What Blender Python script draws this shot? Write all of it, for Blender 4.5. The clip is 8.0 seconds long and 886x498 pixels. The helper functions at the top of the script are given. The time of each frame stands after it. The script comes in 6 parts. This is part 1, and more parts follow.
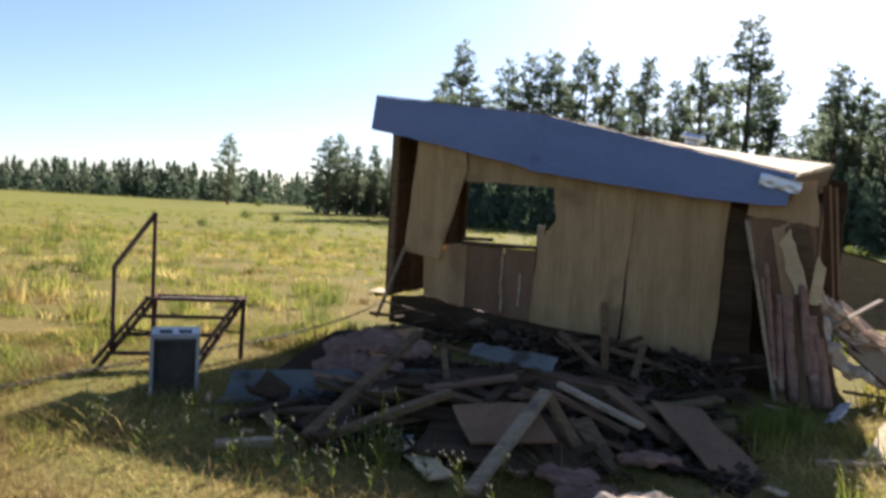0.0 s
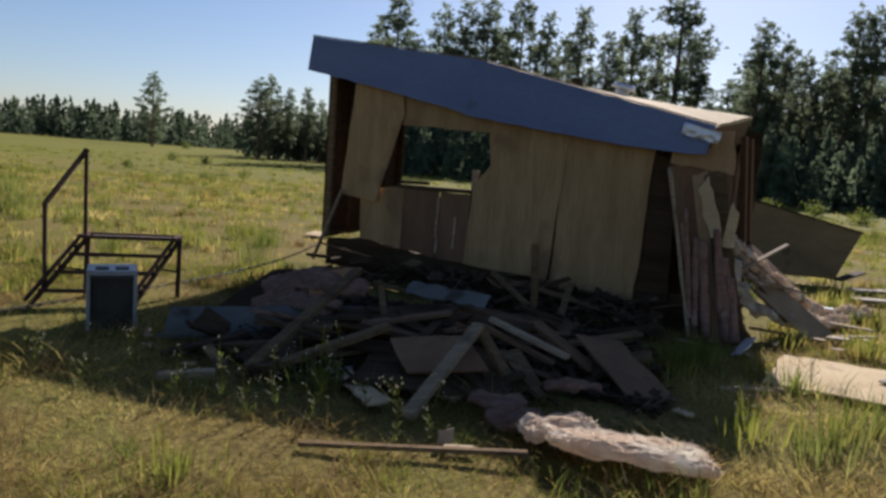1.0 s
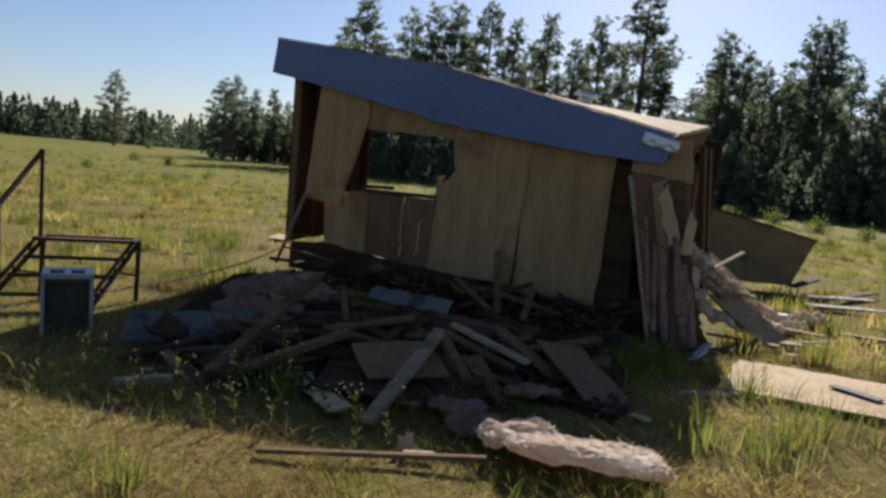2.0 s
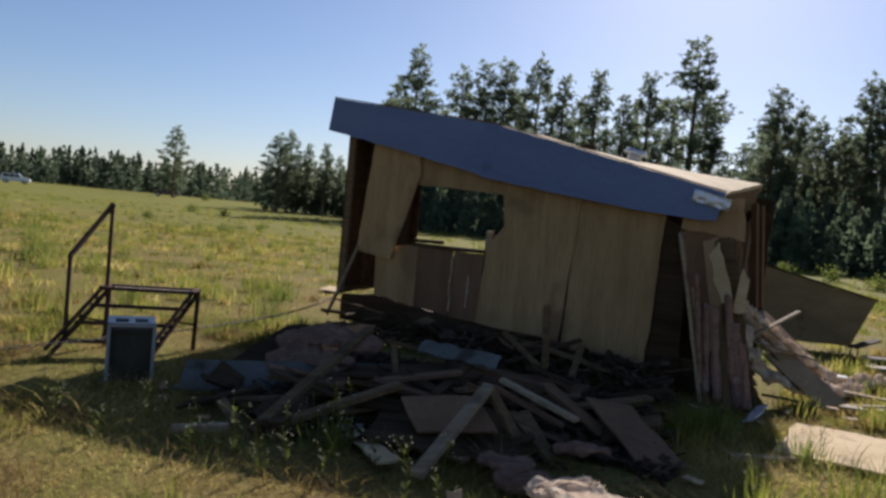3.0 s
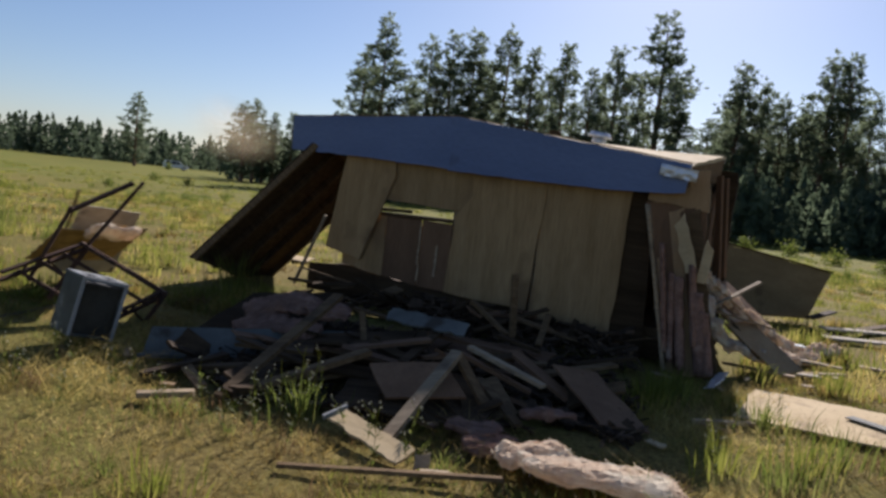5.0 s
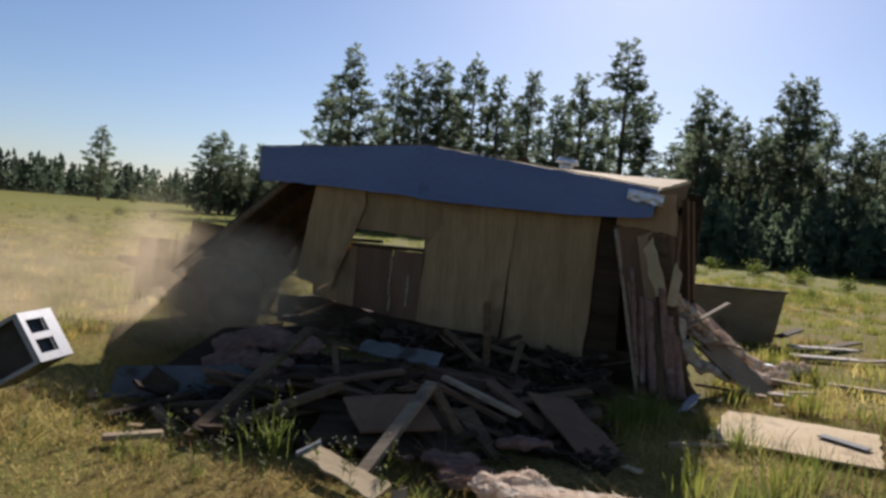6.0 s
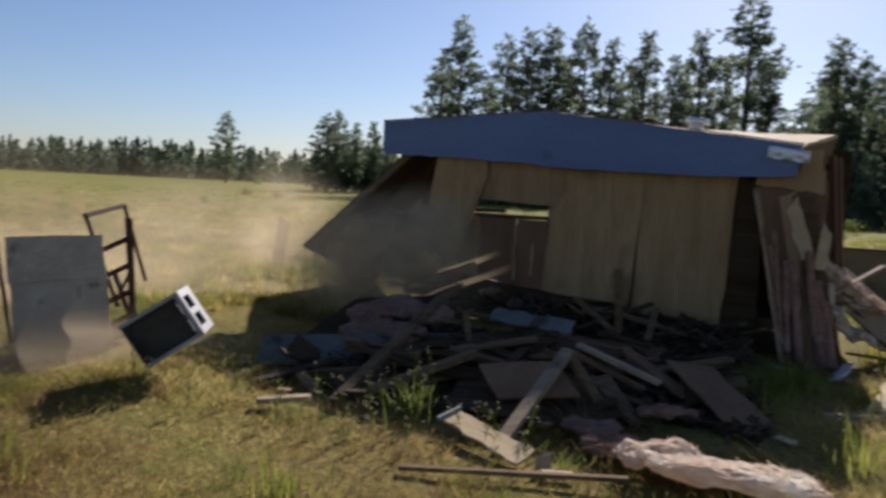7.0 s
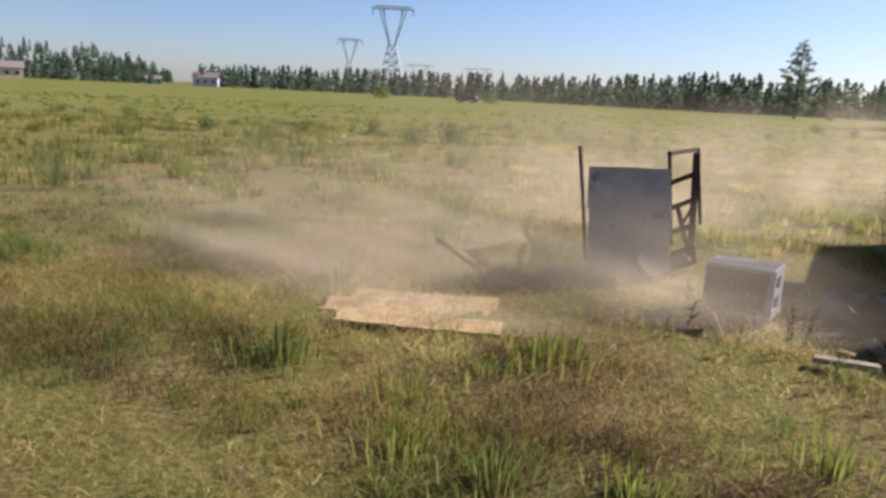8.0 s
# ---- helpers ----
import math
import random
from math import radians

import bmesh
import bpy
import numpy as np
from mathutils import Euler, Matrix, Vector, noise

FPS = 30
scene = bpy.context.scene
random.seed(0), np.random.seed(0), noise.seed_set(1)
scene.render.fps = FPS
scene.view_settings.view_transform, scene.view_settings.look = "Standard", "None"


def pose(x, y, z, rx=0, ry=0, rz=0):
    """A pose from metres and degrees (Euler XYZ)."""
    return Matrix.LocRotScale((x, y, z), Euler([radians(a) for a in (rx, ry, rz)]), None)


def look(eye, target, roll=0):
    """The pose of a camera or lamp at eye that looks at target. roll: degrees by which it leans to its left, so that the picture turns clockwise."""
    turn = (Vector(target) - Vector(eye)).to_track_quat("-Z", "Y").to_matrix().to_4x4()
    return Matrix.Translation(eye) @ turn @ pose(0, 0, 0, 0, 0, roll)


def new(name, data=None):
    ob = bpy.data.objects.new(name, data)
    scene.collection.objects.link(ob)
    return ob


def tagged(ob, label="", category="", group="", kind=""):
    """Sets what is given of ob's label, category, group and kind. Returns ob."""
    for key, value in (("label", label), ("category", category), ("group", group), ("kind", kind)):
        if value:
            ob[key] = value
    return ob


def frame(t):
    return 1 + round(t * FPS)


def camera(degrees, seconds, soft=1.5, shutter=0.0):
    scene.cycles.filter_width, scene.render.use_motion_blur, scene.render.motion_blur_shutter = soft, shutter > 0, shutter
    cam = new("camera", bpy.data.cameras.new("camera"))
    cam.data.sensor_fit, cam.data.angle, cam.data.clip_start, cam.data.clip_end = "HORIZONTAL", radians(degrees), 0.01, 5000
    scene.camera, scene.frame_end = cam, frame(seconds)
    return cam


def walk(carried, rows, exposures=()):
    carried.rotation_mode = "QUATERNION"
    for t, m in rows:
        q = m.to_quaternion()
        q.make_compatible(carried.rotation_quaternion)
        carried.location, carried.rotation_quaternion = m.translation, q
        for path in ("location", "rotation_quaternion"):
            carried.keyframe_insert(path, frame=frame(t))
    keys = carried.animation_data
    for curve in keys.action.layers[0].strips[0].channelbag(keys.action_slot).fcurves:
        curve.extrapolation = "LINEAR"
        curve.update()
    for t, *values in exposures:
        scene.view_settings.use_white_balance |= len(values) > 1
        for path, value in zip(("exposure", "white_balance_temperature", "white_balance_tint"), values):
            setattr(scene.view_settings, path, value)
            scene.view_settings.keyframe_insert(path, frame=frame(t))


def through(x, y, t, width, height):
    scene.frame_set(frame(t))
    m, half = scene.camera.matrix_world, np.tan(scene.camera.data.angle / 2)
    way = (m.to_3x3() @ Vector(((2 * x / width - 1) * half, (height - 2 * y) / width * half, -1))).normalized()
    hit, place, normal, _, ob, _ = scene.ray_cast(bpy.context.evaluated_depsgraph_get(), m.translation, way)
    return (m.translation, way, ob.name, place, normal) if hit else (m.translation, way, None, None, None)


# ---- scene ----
cam = camera(63.11, 8.0, soft=2.9, shutter=0.15)
# seconds, eye, yaw, pitch, lean of the hand-held camera
PATH = [
    (0, (0.019, 0.201, 1.645), 5.55, -3.24, 3.18),
    (0.2, (0.003, 0.194, 1.613), 2.73, -6.99, 4.91),
    (0.5, (0.055, 0.055, 1.630), 0.71, -6.05, 4.50),
    (1, (0.001, 0.001, 1.598), 0.00, -7.04, 4.32),
    (1.2, (0.014, -0.043, 1.622), -0.51, -7.55, 4.21),
    (2.3, (0.033, -0.011, 1.616), -2.83, -5.02, 5.24),
    (2.5, (-0.020, -0.074, 1.639), -0.72, -3.36, 4.37),
    (3, (0.005, -0.118, 1.645), 1.48, -2.71, 5.45),
    (3.5, (-0.024, -0.110, 1.647), -0.23, -3.67, 5.45),
    (4, (-0.032, -0.135, 1.625), 0.47, -3.46, 6.38),
    (4.5, (-0.036, -0.181, 1.633), 0.25, -3.95, 6.85),
    (4.7, (-0.023, -0.135, 1.600), -0.55, -4.69, 6.45),
    (5.8, (0.002, -0.088, 1.628), -2.41, -3.85, 5.81),
    (6, (-0.014, -0.091, 1.622), -3.44, -2.25, 4.83),
    (6.5, (-0.012, -0.100, 1.616), -3.18, -4.05, 3.12),
    (7, (-0.161, -0.068, 1.572), 5.29, -5.03, 2.85),
    (7.2, (-0.228, -0.046, 1.547), 16.84, -7.04, 3.80),
    (7.4, (-0.250, -0.060, 1.550), 30.37, -9.57, 3.14),
    (7.5, (-0.250, -0.060, 1.560), 35.23, -10.24, 2.92),
    (8, (-0.250, -0.060, 1.570), 47.25, -12.14, 2.69),
]


def held(eye, yaw, pitch, lean):
    """Camera pose from an eye, a heading, a tilt and a lean to the left, in degrees."""
    return Matrix.Translation(eye) @ pose(0, 0, 0, 0, 0, yaw) @ pose(0, 0, 0, 90 + pitch) @ pose(0, 0, 0, 0, 0, lean)


walk(cam, [(t, held(eye, yaw, pitch, lean)) for t, eye, yaw, pitch, lean in PATH],
     exposures=[(0.0, 1.6, 6100, 21), (0.2, 0.95, 6100, 20), (0.6, 0.68, 6100, 19), (6.6, 0.64, 6000, 19), (7.4, 0.82, 5950, 23), (8.0, 1.06, 5650, 25)])

# ---- light ----
SUN_AZ, SUN_EL = 17.5, 30.4
world = bpy.data.worlds.new("sky")
scene.world = world
world.use_nodes = True
wn = world.node_tree.nodes
sky = wn.new("ShaderNodeTexSky")
sky.sky_type = "NISHITA"
sky.sun_disc = False
sky.sun_elevation, sky.sun_rotation = radians(SUN_EL), radians(SUN_AZ)
sky.air_density, sky.dust_density, sky.ozone_density = 1.0, 0.45, 3.5
world.node_tree.links.new(sky.outputs[0], wn["Background"].inputs[0])
wn["Background"].inputs[1].default_value = 0.054
sun_dir = Vector((math.sin(radians(SUN_AZ)) * math.cos(radians(SUN_EL)), math.cos(radians(SUN_AZ)) * math.cos(radians(SUN_EL)), math.sin(radians(SUN_EL))))
lamp = bpy.data.lights.new("sun", "SUN")
lamp.energy, lamp.angle, lamp.color = 5.0, radians(0.6), (1.0, 0.93, 0.82)
sun = new("sun", lamp)
sun.matrix_world = look(sun_dir * 60, (0, 0, 0))

R = random.Random(7)


# ---- materials ----
def surf(name, c1, c2, scale=4.0, rough=0.8, bump=0.2, metal=0.0, stretch=(1, 1, 1), fine=40.0, stain=None, through=0.0, island=0.0, per_object=0.0):
    """A noise-varied surface: two base colours, fine grain, optional stains, light passing through, variation per island or object."""
    m = bpy.data.materials.new(name)
    m.use_nodes = True
    nt = m.node_tree
    n, ln = nt.nodes, nt.links
    bsdf = n["Principled BSDF"]
    tc = n.new("ShaderNodeTexCoord")
    mp = n.new("ShaderNodeMapping")
    mp.inputs["Scale"].default_value = stretch
    ln.new(tc.outputs["Object"], mp.inputs["Vector"])
    big, small = n.new("ShaderNodeTexNoise"), n.new("ShaderNodeTexNoise")
    for tex, s, d in ((big, scale, 5), (small, fine, 4)):
        tex.inputs["Scale"].default_value = s
        tex.inputs["Detail"].default_value = d
        tex.inputs["Roughness"].default_value = 0.65
        ln.new(mp.outputs[0], tex.inputs["Vector"])
    ramp = n.new("ShaderNodeValToRGB")
    ramp.color_ramp.elements[0].position, ramp.color_ramp.elements[1].position = 0.32, 0.68
    ramp.color_ramp.elements[0].color, ramp.color_ramp.elements[1].color = (*c1, 1), (*c2, 1)
    ln.new(big.outputs[0], ramp.inputs[0])
    hsv = n.new("ShaderNodeHueSaturation")
    ln.new(ramp.outputs[0], hsv.inputs["Color"])
    ma = n.new("ShaderNodeMapRange")
    ma.inputs["To Min"].default_value, ma.inputs["To Max"].default_value = 0.72, 1.28
    ln.new(small.outputs[0], ma.inputs["Value"])
    value = ma.outputs[0]
    for amount, node, out in ((island, "ShaderNodeNewGeometry", "Random Per Island"), (per_object, "ShaderNodeObjectInfo", "Random")):
        if amount:
            src, r2, mul = n.new(node), n.new("ShaderNodeMapRange"), n.new("ShaderNodeMath")
            r2.inputs["To Min"].default_value, r2.inputs["To Max"].default_value = 1 - amount, 1 + amount
            ln.new(src.outputs[out], r2.inputs["Value"])
            mul.operation = "MULTIPLY"
            ln.new(value, mul.inputs[0])
            ln.new(r2.outputs[0], mul.inputs[1])
            value = mul.outputs[0]
    ln.new(value, hsv.inputs["Value"])
    colour = hsv.outputs[0]
    if stain:
        st, sr, mix = n.new("ShaderNodeTexNoise"), n.new("ShaderNodeValToRGB"), n.new("ShaderNodeMixRGB")
        st.inputs["Scale"].default_value, st.inputs["Detail"].default_value = stain[1], 6
        ln.new(tc.outputs["Object"], st.inputs["Vector"])
        sr.color_ramp.elements[0].position, sr.color_ramp.elements[1].position = stain[2], stain[2] + 0.12
        ln.new(st.outputs[0], sr.inputs[0])
        ln.new(sr.outputs[0], mix.inputs[0])
        ln.new(colour, mix.inputs[1])
        mix.inputs[2].default_value = (*stain[0], 1)
        colour = mix.outputs[0]
    ln.new(colour, bsdf.inputs["Base Color"])
    bsdf.inputs["Roughness"].default_value, bsdf.inputs["Metallic"].default_value = rough, metal
    bsdf.inputs["Specular IOR Level"].default_value = 0.5 if rough < 0.5 else 0.12
    if bump:
        b = n.new("ShaderNodeBump")
        b.inputs["Strength"].default_value, b.inputs["Distance"].default_value = bump, 0.01
        ln.new(small.outputs[0], b.inputs["Height"])
        ln.new(b.outputs[0], bsdf.inputs["Normal"])
    if through:
        tr, mx = n.new("ShaderNodeBsdfTranslucent"), n.new("ShaderNodeMixShader")
        ln.new(colour, tr.inputs["Color"])
        mx.inputs[0].default_value = through
        ln.new(bsdf.outputs[0], mx.inputs[1])
        ln.new(tr.outputs[0], mx.inputs[2])
        ln.new(mx.outputs[0], n["Material Output"].inputs["Surface"])
    return m


def two_tone(name, c1, c2, c3, through=0.45):
    """Leaf or blade: a colour drawn at random for each island."""
    m = bpy.data.materials.new(name)
    m.use_nodes = True
    nt = m.node_tree
    n, ln = nt.nodes, nt.links
    bsdf = n["Principled BSDF"]
    bsdf.inputs["Roughness"].default_value = 0.65
    bsdf.inputs["Specular IOR Level"].default_value = 0.15
    geo, ramp = n.new("ShaderNodeNewGeometry"), n.new("ShaderNodeValToRGB")
    ramp.color_ramp.elements[0].color, ramp.color_ramp.elements[1].color = (*c1, 1), (*c3, 1)
    e = ramp.color_ramp.elements.new(0.5)
    e.color = (*c2, 1)
    tc, big, mixv = n.new("ShaderNodeTexCoord"), n.new("ShaderNodeTexNoise"), n.new("ShaderNodeHueSaturation")
    big.inputs["Scale"].default_value, big.inputs["Detail"].default_value = 0.6, 4
    ln.new(tc.outputs["Object"], big.inputs["Vector"])
    spread, lift = n.new("ShaderNodeMath"), n.new("ShaderNodeMath")
    spread.operation, lift.operation = "MULTIPLY_ADD", "MULTIPLY_ADD"
    lift.inputs[1].default_value, lift.inputs[2].default_value = 2.2, -0.85
    ln.new(big.outputs[0], lift.inputs[0])
    ln.new(geo.outputs["Random Per Island"], spread.inputs[0])
    spread.inputs[1].default_value = 0.5
    ln.new(lift.outputs[0], spread.inputs[2])
    ln.new(spread.outputs[0], ramp.inputs[0])
    mr = n.new("ShaderNodeMapRange")
    mr.inputs["From Min"].default_value, mr.inputs["From Max"].default_value = 0.3, 0.7
    mr.inputs["To Min"].default_value, mr.inputs["To Max"].default_value = 0.75, 1.25
    ln.new(big.outputs[0], mr.inputs["Value"])
    ln.new(mr.outputs[0], mixv.inputs["Value"])
    ln.new(ramp.outputs[0], mixv.inputs["Color"])
    ln.new(mixv.outputs[0], bsdf.inputs["Base Color"])
    tr, mx = n.new("ShaderNodeBsdfTranslucent"), n.new("ShaderNodeMixShader")
    ln.new(mixv.outputs[0], tr.inputs["Color"])
    mx.inputs[0].default_value = through
    ln.new(bsdf.outputs[0], mx.inputs[1])
    ln.new(tr.outputs[0], mx.inputs[2])
    ln.new(mx.outputs[0], n["Material Output"].inputs["Surface"])
    return m


def meadow_surface():
    """Dry soil and thatch close to, with broad green and straw patches."""
    m = bpy.data.materials.new("meadow")
    m.use_nodes = True
    nt = m.node_tree
    n, ln = nt.nodes, nt.links
    bsdf = n["Principled BSDF"]
    bsdf.inputs["Roughness"].default_value = 0.95
    bsdf.inputs["Specular IOR Level"].default_value = 0.04
    tc = n.new("ShaderNodeTexCoord")

    def tex(scale, detail, stretch=(1, 1, 1)):
        mp, t = n.new("ShaderNodeMapping"), n.new("ShaderNodeTexNoise")
        mp.inputs["Scale"].default_value = stretch
        ln.new(tc.outputs["Object"], mp.inputs["Vector"])
        ln.new(mp.outputs[0], t.inputs["Vector"])
        t.inputs["Scale"].default_value, t.inputs["Detail"].default_value, t.inputs["Roughness"].default_value = scale, detail, 0.7
        return t.outputs[0]

    def mix(fac, a, b, lo, hi):
        r, x = n.new("ShaderNodeMapRange"), n.new("ShaderNodeMixRGB")
        r.inputs["From Min"].default_value, r.inputs["From Max"].default_value = lo, hi
        ln.new(fac, r.inputs["Value"])
        ln.new(r.outputs[0], x.inputs[0])
        for k, v in ((1, a), (2, b)):
            if isinstance(v, tuple):
                x.inputs[k].default_value = (*v, 1)
            else:
                ln.new(v, x.inputs[k])
        return x.outputs[0]

    thatch = mix(tex(28, 6), (0.08, 0.06, 0.022), (0.30, 0.235, 0.078), 0.36, 0.66)
    green = mix(tex(20, 6), (0.07, 0.066, 0.018), (0.21, 0.20, 0.045), 0.36, 0.66)
    patches = mix(tex(0.55, 5), thatch, green, 0.46, 0.62)
    far_green = mix(tex(0.12, 5, (1, 3, 1)), (0.195, 0.165, 0.038), (0.115, 0.14, 0.024), 0.4, 0.6)
    length, sep = n.new("ShaderNodeVectorMath"), None
    length.operation = "LENGTH"
    ln.new(tc.outputs["Object"], length.inputs[0])
    ln.new(mix(length.outputs["Value"], patches, far_green, 15, 60), bsdf.inputs["Base Color"])
    b = n.new("ShaderNodeBump")
    b.inputs["Strength"].default_value, b.inputs["Distance"].default_value = 0.8, 0.03
    ln.new(tex(14, 8), b.inputs["Height"])
    ln.new(b.outputs[0], bsdf.inputs["Normal"])
    return m


M_MEADOW = meadow_surface()
M_PLY = surf("plywood", (0.27, 0.17, 0.085), (0.38, 0.255, 0.135), 3, 0.75, 0.15, stretch=(1, 1, 0.15), stain=((0.19, 0.12, 0.065), 2.2, 0.64), per_object=0.15)
M_PANEL = surf("wall_panel", (0.25, 0.16, 0.072), (0.36, 0.24, 0.115), 5, 0.6, 0.08, stretch=(1, 1, 0.12), stain=((0.20, 0.127, 0.062), 1.3, 0.56), per_object=0.1)
# browns, weathered woods and splinters are toned down to deepen the heap's shade
M_BROWN = surf("brown_panel", (0.11, 0.062, 0.034), (0.18, 0.106, 0.058), 3, 0.75, 0.1, stretch=(1, 1, 0.2), per_object=0.25)
M_LUMBER = surf("lumber", (0.22, 0.16, 0.098), (0.38, 0.295, 0.185), 6, 0.8, 0.3, stretch=(0.2, 4, 4), stain=((0.13, 0.095, 0.062), 3, 0.6), per_object=0.25)
M_GREYWOOD = surf("weathered_wood", (0.08, 0.05, 0.025), (0.18, 0.12, 0.062), 5, 0.9, 0.35, stretch=(0.2, 4, 4), stain=((0.07, 0.046, 0.026), 3, 0.58), per_object=0.3)
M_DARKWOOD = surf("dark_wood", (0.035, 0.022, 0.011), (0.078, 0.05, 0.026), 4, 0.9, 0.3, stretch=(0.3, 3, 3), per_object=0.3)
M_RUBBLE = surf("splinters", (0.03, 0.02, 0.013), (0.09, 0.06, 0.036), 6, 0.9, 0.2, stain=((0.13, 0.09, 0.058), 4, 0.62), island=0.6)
M_BLUE = surf("blue_paint", (0.115, 0.155, 0.275), (0.15, 0.20, 0.34), 1.5, 0.6, 0.12, stain=((0.085, 0.105, 0.16), 1.6, 0.62), stretch=(0.3, 1, 1.6))
M_ROOF = surf("roll_roofing", (0.47, 0.37, 0.22), (0.62, 0.51, 0.33), 1.6, 0.95, 0.4, stain=((0.30, 0.23, 0.14), 1.4, 0.64), fine=60)
M_METAL = surf("dull_sheet_metal", (0.085, 0.088, 0.076), (0.145, 0.148, 0.13), 2, 0.7, 0.12, metal=0.0, stain=((0.06, 0.05, 0.038), 3.5, 0.55), fine=12)
M_FLASH = surf("flashing", (0.5, 0.53, 0.57), (0.66, 0.68, 0.72), 3, 0.42, 0.05, metal=0.6, fine=10)
M_RUST = surf("rusty_steel", (0.055, 0.035, 0.028), (0.11, 0.06, 0.04), 9, 0.75, 0.3, metal=0.3, stain=((0.16, 0.075, 0.035), 7, 0.6))
M_CHAIN = surf("chain_steel", (0.06, 0.05, 0.04), (0.13, 0.11, 0.09), 12, 0.6, 0.1, metal=0.2, stain=((0.11, 0.06, 0.035), 9, 0.58))
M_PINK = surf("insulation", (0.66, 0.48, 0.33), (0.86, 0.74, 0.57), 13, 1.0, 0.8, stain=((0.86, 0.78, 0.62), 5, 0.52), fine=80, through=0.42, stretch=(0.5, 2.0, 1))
# insulation for shaded spots: the shade is mixed into the pink itself
M_SHADEPINK = surf("shaded_insulation", (0.20, 0.115, 0.08), (0.40, 0.245, 0.18), 11, 1.0, 1.0, stain=((0.48, 0.35, 0.26), 5, 0.62), fine=60, through=0.25, stretch=(0.5, 2.0, 1))
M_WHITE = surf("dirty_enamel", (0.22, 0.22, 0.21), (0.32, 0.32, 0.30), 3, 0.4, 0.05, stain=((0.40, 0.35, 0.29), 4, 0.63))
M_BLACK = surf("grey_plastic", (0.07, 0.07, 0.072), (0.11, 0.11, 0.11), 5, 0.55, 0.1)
# case sides: grime, plus shade put into the white enamel's colour
M_SIDE = surf("grimy_shaded_enamel", (0.05, 0.05, 0.04), (0.11, 0.108, 0.088), 4, 0.5, 0.1, stain=((0.27, 0.26, 0.23), 4, 0.60))
# case front: a pale dusty panel, coloured dark for the shade on it
M_INNER = surf("dusty_shaded_recess", (0.03, 0.027, 0.02), (0.07, 0.063, 0.048), 3, 0.7, 0.1, stain=((0.045, 0.042, 0.036), 3, 0.6))
M_GREYPLY = surf("grey_tread", (0.30, 0.26, 0.20), (0.44, 0.385, 0.30), 4, 0.85, 0.25, stain=((0.075, 0.062, 0.05), 4.5, 0.60))
M_ORANGEPLY = surf("new_plywood", (0.40, 0.295, 0.155), (0.54, 0.42, 0.245), 2, 0.85, 0.25, stretch=(0.25, 1, 1), stain=((0.30, 0.22, 0.12), 2.6, 0.58))
M_DUSTYPLY = surf("dusty_plywood", (0.38, 0.25, 0.11), (0.50, 0.35, 0.17), 2, 0.9, 0.3, stretch=(0.25, 1, 1), stain=((0.28, 0.19, 0.09), 3.2, 0.5))
M_BARK = surf("bark", (0.13, 0.085, 0.055), (0.24, 0.15, 0.095), 5, 0.95, 0.8, stretch=(3, 3, 0.6))
M_NEEDLE = two_tone("needles", (0.11, 0.145, 0.085), (0.16, 0.20, 0.115), (0.22, 0.255, 0.15), 0.7)
M_FARNEEDLE = two_tone("far_needles", (0.06, 0.085, 0.05), (0.09, 0.12, 0.07), (0.125, 0.155, 0.09), 0.5)
M_STRAW = two_tone("straw", (0.12, 0.072, 0.024), (0.32, 0.24, 0.068), (0.50, 0.41, 0.15), 0.66)
M_GRASS = two_tone("grass", (0.085, 0.115, 0.016), (0.19, 0.205, 0.034), (0.34, 0.285, 0.085), 0.66)
M_WEED = two_tone("weed", (0.075, 0.11, 0.018), (0.14, 0.17, 0.034), (0.26, 0.26, 0.075), 0.62)
M_BROWNWEED = two_tone("dead_weed", (0.09, 0.05, 0.025), (0.17, 0.10, 0.05), (0.30, 0.20, 0.10), 0.5)
M_SEED = surf("seed_head", (0.55, 0.52, 0.38), (0.75, 0.72, 0.55), 20, 0.8, 0.0, through=0.4)
M_PYLON = surf("galvanised", (0.55, 0.57, 0.6), (0.65, 0.67, 0.7), 1, 0.6, 0.0)
M_GLASS = surf("dark_glass", (0.02, 0.025, 0.03), (0.04, 0.045, 0.05), 2, 0.08, 0.0)
M_TYRE = surf("tyre", (0.02, 0.02, 0.02), (0.035, 0.035, 0.035), 6, 0.9, 0.1)
M_CARWHITE = surf("white_car_paint", (0.70, 0.71, 0.72), (0.76, 0.77, 0.78), 1, 0.25, 0.0)
M_CARDARK = surf("dark_car_paint", (0.05, 0.03, 0.03), (0.07, 0.045, 0.045), 1, 0.2, 0.0)
M_HOUSE = surf("pale_siding", (0.55, 0.47, 0.33), (0.62, 0.54, 0.40), 1, 0.8, 0.1)
M_BARN = surf("grey_siding", (0.52, 0.53, 0.55), (0.6, 0.61, 0.63), 1, 0.7, 0.1)
M_OLIVE = surf("faded_sheathing", (0.15, 0.115, 0.06), (0.225, 0.175, 0.095), 3, 0.85, 0.2, stretch=(0.4, 1, 1), stain=((0.10, 0.075, 0.042), 2.4, 0.6))
M_SHINGLE = surf("shingles", (0.20, 0.16, 0.13), (0.28, 0.23, 0.19), 2, 0.9, 0.2)


# ---- mesh helpers ----
def finish(name, bm, material, parent=None, label="", smooth=False, m=None):
    me = bpy.data.meshes.new(name)
    bmesh.ops.recalc_face_normals(bm, faces=bm.faces)
    bm.to_mesh(me)
    bm.free()
    me.materials.append(material)
    if smooth:
        for p in me.polygons:
            p.use_smooth = True
    ob = new(name, me)
    if parent:
        ob.parent = parent
    if m is not None:
        ob.matrix_basis = m
    if label:
        ob["label"] = label
    return ob


